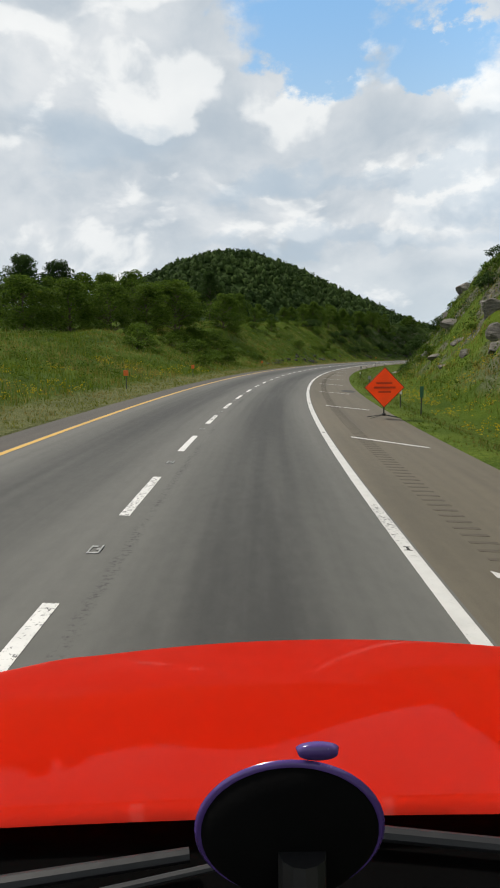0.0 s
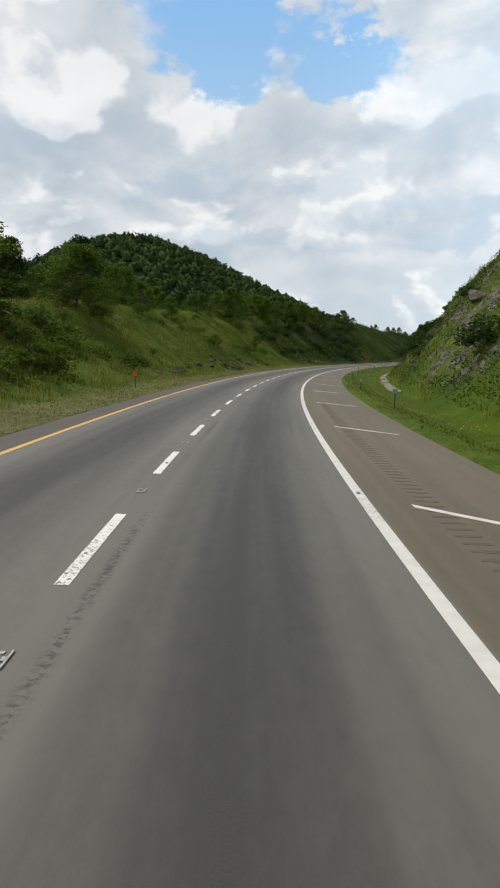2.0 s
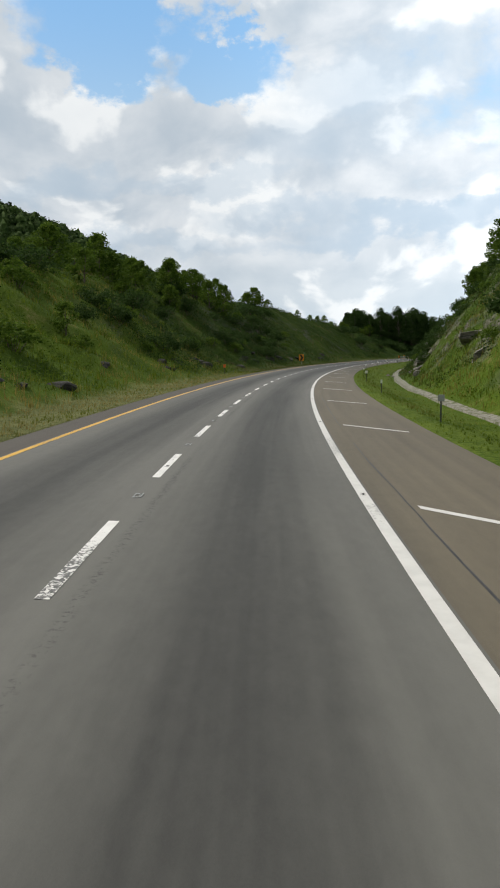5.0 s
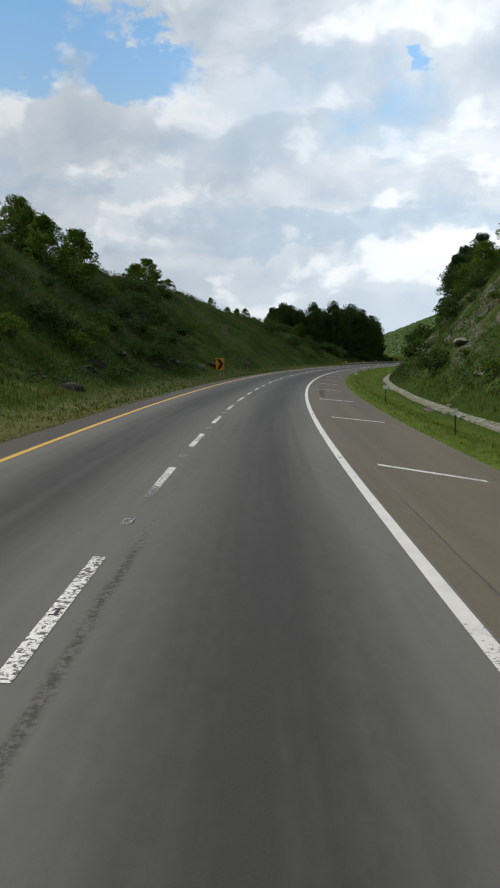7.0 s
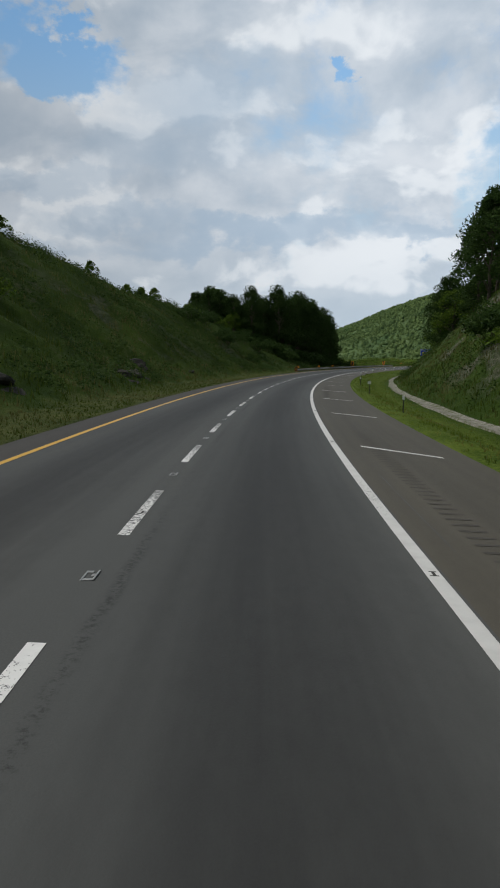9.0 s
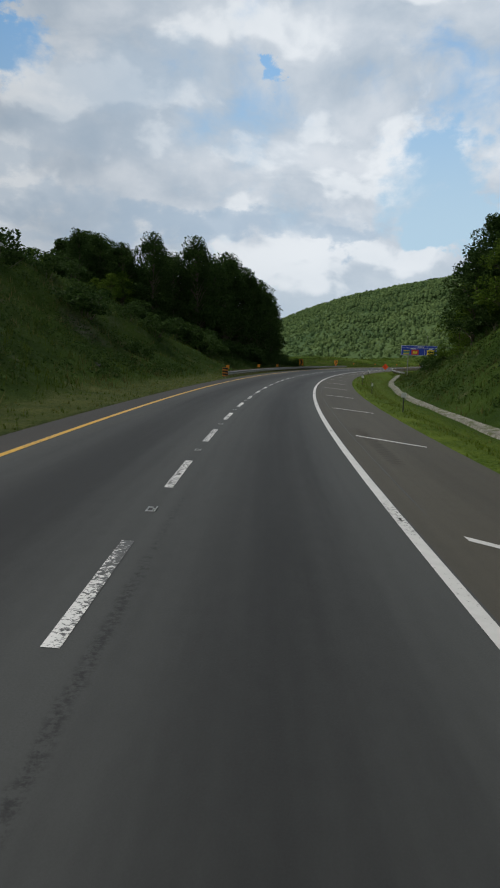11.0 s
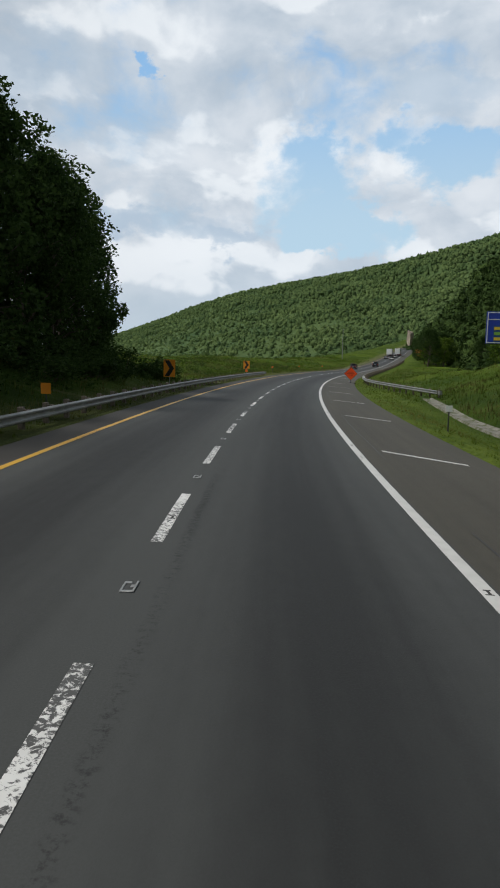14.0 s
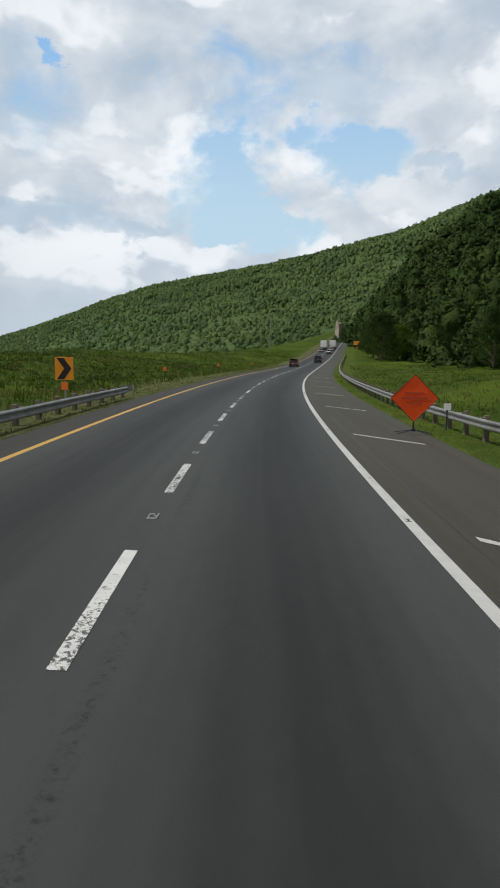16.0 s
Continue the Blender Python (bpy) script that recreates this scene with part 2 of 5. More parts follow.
def plain(name, colour, rough=0.6, metal=0.0, vary=0.18, scale=6.0, bumpy=0.1):
    m, n, b = material(name, rough, metal)
    p = n.add("ShaderNodeTexCoord").outputs["Object"]
    big, fine = n.noise(p, scale * 0.35, 4.0), n.noise(p, scale * 6, 4.0, 0.65)
    f = n.math("ADD", n.math("MULTIPLY", big, 0.6), n.math("MULTIPLY", fine, 0.4))
    n.put(b.inputs["Base Color"], n.mix(n.ramp(f, 0.35, 0.65), [v * (1 - vary) for v in colour], [min(1, v * (1 + vary)) for v in colour]))
    n.put(b.inputs["Roughness"], n.ramp(fine, 0.3, 0.7, max(0, rough - 0.08), min(1, rough + 0.08), False))
    if bumpy:
        bump(n, b, fine, bumpy, 0.01)
    return m


def leafy(name, dark, light, dry=None):
    """Foliage: each leaf or clump has a tone of its own, and patches run over the crown."""
    m, n, b = material(name, 0.65)
    p = place(n)
    isl = n.add("ShaderNodeNewGeometry").outputs["Random Per Island"]
    patch = n.noise(p, 0.35, 4.0, 0.6)
    f = n.math("ADD", n.math("MULTIPLY", isl, 0.5), n.math("MULTIPLY", patch, 0.6))
    c = n.mix(n.ramp(f, 0.25, 0.85, 0, 1, False), dark, light)
    if dry:
        c = n.mix(n.ramp(n.math("ADD", n.noise(p, 0.12, 3.0), n.math("MULTIPLY", isl, 0.2)), 0.56, 0.72), c, dry)
    n.put(b.inputs["Base Color"], c)
    b.inputs["Specular IOR Level"].default_value = 0.06
    # thin leaves let some light through
    thin = n.add("ShaderNodeBsdfTranslucent", Color=c)
    both = n.add("ShaderNodeMixShader", Fac=0.35)
    out = [k for k in m.node_tree.nodes if k.type == "OUTPUT_MATERIAL"][0]
    m.node_tree.links.new(b.outputs[0], both.inputs[1])
    m.node_tree.links.new(thin.outputs[0], both.inputs[2])
    m.node_tree.links.new(both.outputs[0], out.inputs[0])
    return m


def canopy(name, dark, light, relief=1.2):
    """Far tree crowns: tone by crown, mottled by bunches of leaves."""
    m, n, b = material(name, 0.8)
    p = place(n)
    isl = n.add("ShaderNodeNewGeometry").outputs["Random Per Island"]
    big, fine = n.noise(p, 0.012, 5.0), n.noise(p, 0.9, 6.0, 0.75)
    f = n.math("ADD", n.math("MULTIPLY", isl, 0.35), n.math("ADD", n.math("MULTIPLY", big, 0.8), n.math("MULTIPLY", fine, 0.4)))
    n.put(b.inputs["Base Color"], n.mix(n.ramp(f, 0.50, 1.05, 0, 1, False), dark, light))
    b.inputs["Specular IOR Level"].default_value = 0.05
    bump(n, b, fine, 1.0, relief)
    return m


def grass_ground():
    """Grass, herbs, bare soil and rock: rock and soil where the slope is steep."""
    m, n, b = material("grass_and_soil", 0.9)
    b.inputs["Specular IOR Level"].default_value = 0.05
    g = n.add("ShaderNodeNewGeometry")
    p = g.outputs["Position"]
    big, mid, fine = n.noise(p, 0.06, 4.0), n.noise(p, 0.45, 5.0, 0.6), n.noise(p, 6.0, 5.0, 0.7)
    f = n.math("ADD", n.math("MULTIPLY", big, 0.7), n.math("ADD", n.math("MULTIPLY", mid, 0.5), n.math("MULTIPLY", fine, 0.3)))
    c = n.mix(n.ramp(f, 0.52, 0.98, 0, 1, False), (0.026, 0.054, 0.006), (0.096, 0.140, 0.013))
    c = n.mix(n.ramp(n.math("ADD", mid, n.math("MULTIPLY", fine, 0.3)), 0.74, 0.92), c, (0.17, 0.155, 0.058))
    # plain green on the open first stretch and the last field; through the cutting, cloud shade is put into the colour
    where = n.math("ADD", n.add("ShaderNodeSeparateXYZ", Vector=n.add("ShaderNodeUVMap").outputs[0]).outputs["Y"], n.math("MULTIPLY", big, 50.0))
    cutting_shade = n.math("MULTIPLY", n.ramp(where, 210.0, 290.0), n.ramp(where, 440.0, 520.0, 1.0, 0.0))
    c = n.mix(cutting_shade, c, n.mix(1.0, c, (0.50, 0.56, 0.75), "MULTIPLY"))
    # mown strips along the asphalt: thin and dry on the inner side, yellow-green on the outer
    off = n.add("ShaderNodeSeparateXYZ", Vector=n.add("ShaderNodeUVMap").outputs[0]).outputs["X"]
    edge = n.math("MULTIPLY", n.math("SUBTRACT", mid, 0.5), 3.0)
    inner = n.math("MULTIPLY", n.ramp(n.math("ADD", off, edge), -9.2, -7.2), n.ramp(off, -4.0, -3.0, 1.0, 0.0))
    outer = n.math("MULTIPLY", n.ramp(off, 5.0, 6.0), n.ramp(n.math("ADD", off, edge), 10.4, 12.2, 1.0, 0.0))
    mown = n.ramp(n.math("ADD", n.math("MULTIPLY", fine, 0.6), n.math("MULTIPLY", mid, 0.4)), 0.38, 0.62)
    dry = n.mix(mown, (0.075, 0.086, 0.029), (0.155, 0.160, 0.066))
    # in the cutting the inner strip is painted darker too, for the shade
    c = n.mix(inner, c, n.mix(cutting_shade, dry, n.mix(mown, (0.034, 0.050, 0.012), (0.085, 0.095, 0.030))))
    c = n.mix(outer, c, n.mix(mown, (0.045, 0.080, 0.010), (0.118, 0.160, 0.024)))
    nz = n.add("ShaderNodeSeparateXYZ", Vector=g.outputs["Normal"]).outputs["Z"]
    outcrop = n.noise(n.stretch(p, 1, 1, 1.6), 0.16, 5.0, 0.6)
    steep = n.ramp(nz, 0.55, 0.80, 1.0, 0.0)
    rocky = n.math("MULTIPLY", steep, n.ramp(n.math("ADD", outcrop, n.math("MULTIPLY", fine, 0.12)), 0.55, 0.62))
    rock = n.mix(n.ramp(n.noise(n.stretch(p, 1, 1, 3.5), 0.9, 6.0, 0.7), 0.35, 0.7), (0.045, 0.042, 0.036), (0.20, 0.185, 0.155))
    n.put(b.inputs["Base Color"], n.mix(rocky, c, rock))
    bump(n, b, n.math("ADD", n.math("MULTIPLY", mid, 1.0), n.math("MULTIPLY", fine, 0.35)), 0.8, 0.5)
    return m


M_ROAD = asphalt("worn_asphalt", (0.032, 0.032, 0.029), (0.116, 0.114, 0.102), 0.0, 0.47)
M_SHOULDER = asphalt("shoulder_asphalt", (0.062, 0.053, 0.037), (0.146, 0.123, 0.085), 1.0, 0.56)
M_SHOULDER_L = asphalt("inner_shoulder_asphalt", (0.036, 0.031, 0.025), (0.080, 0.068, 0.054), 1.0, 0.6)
M_WHITE = paint("white_road_paint", (0.60, 0.59, 0.56), (0.10, 0.099, 0.092), 0.22)
M_DASH_FIRM = paint("white_dash_paint", (0.72, 0.71, 0.68), (0.085, 0.084, 0.078), 0.42)
M_DASH = paint("worn_white_road_paint", (0.74, 0.73, 0.70), (0.075, 0.074, 0.07), 0.75)
M_YELLOW = paint("yellow_road_paint", (0.62, 0.36, 0.035), (0.07, 0.065, 0.06), 0.2)
M_GROUND = grass_ground()
M_LEAF = leafy("green_leaves", (0.034, 0.072, 0.009), (0.130, 0.195, 0.024))
M_LEAF_DARK = leafy("dark_green_leaves", (0.018, 0.040, 0.010), (0.060, 0.102, 0.024))
# a darker copy of the grass blades, with shade put into the colour
M_GRASS_SHADE = leafy("shaded_grass_blades", (0.030, 0.056, 0.008), (0.088, 0.122, 0.016), (0.13, 0.12, 0.045))
M_MOWN = leafy("mown_grass_blades", (0.060, 0.100, 0.010), (0.150, 0.200, 0.024), (0.19, 0.18, 0.05))
M_FIELD = leafy("meadow_grass_blades", (0.040, 0.074, 0.009), (0.115, 0.160, 0.018), (0.15, 0.15, 0.045))
M_GRASS = leafy("grass_blades", (0.056, 0.096, 0.008), (0.175, 0.225, 0.020), (0.26, 0.21, 0.06))
M_VERGE = leafy("verge_grass_blades", (0.095, 0.122, 0.016), (0.235, 0.250, 0.040), (0.30, 0.245, 0.09))
# paler canopy for the far ridge: sunlight and haze put into its colour
M_CANOPY_SUNLIT = canopy("painted_sunlit_canopy", (0.050, 0.090, 0.034), (0.140, 0.195, 0.066), 0.9)
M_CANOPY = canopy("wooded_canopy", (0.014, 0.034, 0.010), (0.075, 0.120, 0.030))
M_BARK = plain("bark", (0.085, 0.065, 0.048), 0.9, 0, 0.3, 3.0, 0.5)
M_GALV = plain("galvanised_steel", (0.27, 0.27, 0.26), 0.55, 0.5, 0.25, 5.0, 0.05)
M_WOODPOST = plain("weathered_timber", (0.16, 0.13, 0.10), 0.9, 0, 0.25, 4.0, 0.4)
M_ORANGE = plain("orange_sign_cloth", (0.98, 0.15, 0.02), 0.5, 0, 0.06, 3.0, 0.03)
M_AMBER = plain("amber_sign_sheet", (0.75, 0.27, 0.015), 0.45, 0, 0.06, 3.0, 0.0)
M_BLACK = plain("black_plastic", (0.012, 0.012, 0.013), 0.5, 0, 0.2, 6.0, 0.05)
M_WHITEP = plain("white_sheet", (0.75, 0.75, 0.73), 0.5, 0, 0.06, 4.0, 0.0)
M_CONC = plain("weathered_concrete", (0.25, 0.235, 0.20), 0.9, 0, 0.30, 2.0, 0.3)


# ---- building helpers ----
def mesh_of(name, verts, faces, mats, uv=None, smooth=False):
    me = bpy.data.meshes.new(name)
    me.from_pydata([tuple(v) for v in verts], [], [tuple(f) for f in faces])
    for m in mats if isinstance(mats, (list, tuple)) else [mats]:
        me.materials.append(m)
    if uv is not None:
        layer = me.uv_layers.new(name="UVMap")
        idx = np.empty(len(me.loops), dtype=np.int32)
        me.loops.foreach_get("vertex_index", idx)
        layer.data.foreach_set("uv", np.asarray(uv, dtype=np.float32)[idx].ravel())
    if smooth:
        me.polygons.foreach_set("use_smooth", [True] * len(me.polygons))
    me.update()
    return me


def part(name, bm, mat, parent=None, label=""):
    """Links a bmesh (or a finished mesh) as one object under a thing or a part."""
    if isinstance(bm, bpy.types.Mesh):
        me = bm
    else:
        me = bpy.data.meshes.new(name)
        bm.to_mesh(me)
        bm.free()
        me.materials.append(mat)
    ob = new(name, me)
    if parent is not None:
        ob.parent = parent
    if label:
        ob["label"] = label
    return ob


def thing(name, m, label, category, group=""):
    ob = new(name)
    ob.empty_display_size = 0.2
    ob.matrix_basis = m
    return tagged(ob, label, category, group)


def box(sx, sy, sz, x=0, y=0, z=0, bevel=0.0, seg=1, bm=None, rot=None):
    """A bevelled box with its centre at x, y, z."""
    b = bmesh.new()
    bmesh.ops.create_cube(b, size=1.0)
    bmesh.ops.scale(b, vec=(sx, sy, sz), verts=b.verts)
    if bevel:
        bmesh.ops.bevel(b, geom=list(b.edges), offset=bevel, segments=seg, affect="EDGES", profile=0.5)
    if rot:
        bmesh.ops.transform(b, matrix=pose(0, 0, 0, *rot), verts=b.verts)
    bmesh.ops.translate(b, vec=(x, y, z), verts=b.verts)
    return join(bm, b)


def join(bm, b):
    if bm is None:
        return b
    me = bpy.data.meshes.new("tmp")
    b.to_mesh(me)
    b.free()
    bm.from_mesh(me)
    bpy.data.meshes.remove(me)
    return bm


def rod(p, q, r0, r1=None, seg=8, bm=None):
    """A tapered round bar from p to q."""
    p, q = Vector(p), Vector(q)
    b = bmesh.new()
    bmesh.ops.create_cone(b, cap_ends=True, segments=seg, radius1=r0, radius2=r0 if r1 is None else r1, depth=(q - p).length)
    m = Matrix.Translation((p + q) / 2) @ (q - p).to_track_quat("Z", "Y").to_matrix().to_4x4()
    bmesh.ops.transform(b, matrix=m, verts=b.verts)
    return join(bm, b)


def prism(outline, depth, bevel=0.0):
    """A flat outline in x, z given depth along y, centred."""
    b = bmesh.new()
    f = b.faces.new([b.verts.new((x, -depth / 2, z)) for x, z in outline])
    r = bmesh.ops.extrude_face_region(b, geom=[f])
    bmesh.ops.translate(b, vec=(0, depth, 0), verts=[v for v in r["geom"] if isinstance(v, bmesh.types.BMVert)])
    bmesh.ops.recalc_face_normals(b, faces=b.faces)
    if bevel:
        bmesh.ops.bevel(b, geom=list(b.edges), offset=bevel, segments=1, affect="EDGES")
    return b


def sstep(a, b, v):
    u = np.clip((np.asarray(v, dtype=float) - a) / (b - a), 0, 1)
    return u * u * (3 - 2 * u)


def fbm(x, y, scale, octaves=4, seed=0.0):
    return np.array([noise.fractal((a / scale, b / scale, seed), 1.0, 2.0, octaves) for a, b in zip(np.ravel(x), np.ravel(y))]).reshape(np.shape(x))


# ---- the lie of the land ----
L_EDGE, R_EDGE = -4.65, 7.05            # the asphalt's edges, right of the lane line
S_KEYS = [-150, -40, 0, 40, 80, 110, 150, 200, 270, 330, 380, 410, 440, 480, 520, 600, 700, 1500]
LEFT_H = [2.5, 2.5, 2.6, 2.8, 4.2, 6.0, 9.0, 11.6, 14.2, 14.6, 11.0, 7.4, 3.8, 1.0, 1.5, 2.4, 2.4, 2.0]
LEFT_W = [14, 14, 14, 14, 14, 15, 17, 18, 20, 20, 20, 18, 16, 16, 18, 22, 24, 24]
RIGHT_H = [8, 11, 14, 17, 18, 18.5, 18, 17, 16, 15.5, 13, 8.8, 6.0, 4.0, 1.0, -0.5, -0.5, 1.0]
RIGHT_W = [15, 15, 15, 16, 17, 17, 17, 17, 16, 17, 18, 18, 18, 18, 18, 18, 18, 18]


def lie(s, l, rough=True):
    """The ground's height at s, l (arrays)."""
    s, l = np.asarray(s, dtype=float), np.asarray(l, dtype=float)
    x, y = at_many(s, l)
    dl, dr = L_EDGE - l, l - R_EDGE
    hl, wl = np.interp(s, S_KEYS, LEFT_H), np.interp(s, S_KEYS, LEFT_W)
    hr, wr = np.interp(s, S_KEYS, RIGHT_H), np.interp(s, S_KEYS, RIGHT_W)
    ul, ur = np.clip((dl - 3.5) / wl, 0, 1), np.clip((dr - 6.0) / wr, 0, 1)
    left = hl * (0.55 * ul + 0.45 * ul * ul * (3 - 2 * ul)) - 0.10 * sstep(0, 1.5, dl) + 0.02 * np.clip(dl - 3.5 - wl, 0, 60)
    cliff = 0.6 * ur + 0.4 * sstep(0.0, 0.9, ur)
    right = hr * cliff - 0.75 * sstep(0.8, 3.9, dr) * (1 - 0.4 * sstep(5.0, 7.0, dr)) * (1 - 0.8 * sstep(438, 462, s)) + 0.05 * np.clip(dr - 6 - wr, 0, 60)
    z = np.where(l < 0, left, right)
    z = np.where((dl < 0) & (dr < 0), -0.35, z)
    z = np.where((dl >= 0) & (dl < 0.25) | (dr >= 0) & (dr < 0.25), -0.03, z)
    z = z + tilt_z(s, l)
    # the meadow left of the last stretch crests beside the road and falls away behind
    low = np.where(l < 0, sstep(10, 46, dl), 0.0) * sstep(540, 600, s)
    z = z - low * tilt_z(s, 0 * l) - np.where(l < 0, 0.055 * np.clip(dl - 46, 0, 260), 0.0) * sstep(440, 520, s)
    if rough:
        amp = np.where(l < 0, sstep(3.0, 9.0, dl), sstep(6.0, 11.0, dr))
        z = z + amp * (1.0 * fbm(x, y, 22.0, 3, 1.0) + 0.55 * fbm(x, y, 6.0, 3, 5.0))
        # gullies worn slantwise down the left bank
        gully = np.array([abs(noise.fractal(((a + 0.9 * b) / 8.0, b / 60.0, 4.0), 1.0, 2.0, 3)) for a, b in zip(np.ravel(s), np.ravel(dl))]).reshape(np.shape(s))
        z = z + np.where(l < 0, amp * sstep(4, 8, hl), 0.0) * 1.5 * (np.minimum(gully, 0.55) - 0.28)
        ledge = amp * np.where(l > 0, sstep(8, 14, hr), 0.35 * sstep(4, 10, hl))
        z = z + ledge * 1.1 * np.abs(fbm(x, y, 4.0, 4, 9.0))
    return z


def ground_z(s, l):
    return float(lie(np.array([s]), np.array([l]))[0])


def grid_mesh(name, ss, ls, zfun, mat, uv=True, smooth=True):
    S, L = np.meshgrid(ss, ls, indexing="ij")
    X, Y = at_many(S, L)
    Z = zfun(S, L)
    v = np.column_stack([X.ravel(), Y.ravel(), Z.ravel()])
    a, b = len(ss), len(ls)
    i = np.arange(a * b).reshape(a, b)
    f = np.column_stack([i[:-1, :-1].ravel(), i[:-1, 1:].ravel(), i[1:, 1:].ravel(), i[1:, :-1].ravel()])
    return mesh_of(name, v.tolist(), f.tolist(), mat, np.column_stack([L.ravel(), S.ravel()]) if uv else None, smooth)


def build_ground():
    ss = np.concatenate([np.arange(-150, -20, 5), np.arange(-20, 560, 1.6), np.arange(560, 760, 4), np.arange(760, 1500, 20)])
    ls = np.concatenate([[-420, -320, -240, -180, -140, -110, -90, -76, -66, -58, -52, -47], np.arange(-43, -24, 2.0), np.arange(-24, -5.9, 1.0),
                         [-5.4, -4.9, -4.65, -4.6], [0], [7.0, 7.05, 7.3], np.arange(8, 32, 0.9), np.arange(32, 50, 3.0), [54, 60, 68, 80, 95, 115, 140, 180, 230, 300]])
    me = grid_mesh("ground", ss, ls, lie, M_GROUND)
    # the same sheet goes on to the horizon, lower down
    bm = bmesh.new()
    bm.from_mesh(me)
    bmesh.ops.create_circle(bm, cap_ends=True, segments=48, radius=4600, matrix=Matrix.Translation((300, 400, -14)))
    bm.to_mesh(me)
    bm.free()
    tagged(new("ground", me), "grassy roadside ground with rocky cut banks", "ground", kind="structure")


def strip(name, l0, l1, z, mat, parent=None, s0=-120.0, s1=900.0, step=2.0, n=2):
    ss = np.arange(s0, s1 + 0.01, step)
    me = grid_mesh(name, ss, np.linspace(l0, l1, n), lambda S, L: z + tilt_z(S, L), mat)
    return part(name, me, mat, parent)


build_ground()
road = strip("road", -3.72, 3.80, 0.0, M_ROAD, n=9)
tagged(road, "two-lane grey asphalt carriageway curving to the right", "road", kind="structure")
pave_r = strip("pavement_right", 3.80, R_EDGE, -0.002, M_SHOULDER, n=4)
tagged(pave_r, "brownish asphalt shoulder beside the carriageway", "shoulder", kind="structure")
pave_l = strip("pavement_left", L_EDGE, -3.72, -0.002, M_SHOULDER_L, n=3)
tagged(pave_l, "narrow dark asphalt inner shoulder", "shoulder", kind="structure")

# painted lines
strip("edge_line", 3.58, 3.76, 0.005, M_WHITE, road)
strip("yellow_line", -3.67, -3.52, 0.005, M_YELLOW, road)
CYCLE, DASH, FIRST = 6.10, 2.89, 2.98


def build_dashes():
    for k in range(-3, 140):
        s = FIRST + k * CYCLE
        me = grid_mesh("lane_dash", np.linspace(s, s + DASH, 4), np.array([-0.075, 0.075]), lambda S, L: 0.005 + tilt_z(S, L), M_DASH_FIRM if s < 195 else M_DASH)
        part("lane_dash", me, None, road)


build_dashes()


# ---- trees, bushes, grass ----
def leaf_cards(centres, radius, per, size, rng, flat=0.75):
    """Small bent leaves scattered in bunches round the centres: verts and faces."""
    n = len(centres) * per
    c = np.repeat(np.asarray(centres), per, axis=0)
    r = np.repeat(np.asarray(radius), per)
    d = rng.normal(size=(n, 3))
    d /= np.linalg.norm(d, axis=1)[:, None]
    d *= (r * rng.uniform(0.35, 1.0, n) ** 0.5)[:, None]
    d[:, 2] *= flat
    p = c + d
    u = rng.normal(size=(n, 3))
    u[:, 2] *= 0.5
    u /= np.linalg.norm(u, axis=1)[:, None]
    w = np.cross(u, rng.normal(size=(n, 3)))
    w /= np.linalg.norm(w, axis=1)[:, None]
    s = (size * rng.uniform(0.6, 1.4, n))[:, None]
    v = np.stack([p - u * s, p + w * s * 0.55, p + u * s, p - w * s * 0.55], axis=1).reshape(-1, 3)
    i = np.arange(n) * 4
    return v, np.column_stack([i, i + 1, i + 2, i + 3])


def make_tree(seed, height, spread, bare=0.22, bunches=70, per=60, leaf=0.24, mat=None, name="tree", label="", group="", long_shape=1.0):
    """A tapered, leaning trunk with forked limbs, and a crown of leaf bunches with gaps."""
    rng = np.random.default_rng(seed)
    root = thing(name, pose(0, 0, -500), label, "tree" if name == "tree" else name, group)
    bm = bmesh.new()
    base_r = height * 0.017 + 0.03
    pts = [Vector((0, 0, -0.4))]
    lean = Vector((rng.uniform(-.05, .05), rng.uniform(-.05, .05), 1))
    for k in range(1, 6):
        pts.append(pts[0] + lean * height * 0.86 * k / 5 + Vector((rng.uniform(-.15, .15), rng.uniform(-.15, .15), 0)) * height * 0.04 * k)
    for k in range(5):
        rod(pts[k], pts[k + 1], base_r * (1 - k / 5.4), base_r * (1 - (k + 1) / 5.4), 7, bm)
    centres, radii = [], []
    for k in range(bunches):
        h = bare + (1 - bare) * rng.uniform(0, 1) ** 0.85
        e = (h - bare) / (1 - bare)
        reach = spread * (0.55 + 0.55 * math.sin(math.pi * min(1, e * 0.85 + 0.16)) ** 0.8) * (1 - 0.55 * e ** 2.2) * long_shape
        a = rng.uniform(0, 2 * math.pi)
        q = reach * rng.uniform(0.45, 1.0) * (1 + 0.25 * math.sin(a * 3 + seed))
        c = Vector((math.cos(a) * q, math.sin(a) * q, h * height * 0.94))
        centres.append(c), radii.append(spread * rng.uniform(0.20, 0.36))
        if k % 3 == 0:
            f = max(0.12, h - rng.uniform(0.12, 0.25))
            j = min(4, int(f / 0.86 * 5))
            s = pts[j].lerp(pts[j + 1], min(1, f / 0.86 * 5 - j))
            m = s.lerp(c, 0.5) + Vector((0, 0, height * 0.02))
            rod(s, m, base_r * 0.32, base_r * 0.2, 5, bm)
            rod(m, c, base_r * 0.2, base_r * 0.06, 5, bm)
    part("trunk", bm, M_BARK, root)
    v, f = leaf_cards(np.array([c[:] for c in centres]), np.array(radii), per, leaf, rng)
    part("crown", mesh_of("crown", v.tolist(), f.tolist(), mat or M_LEAF), None, root)
    return root


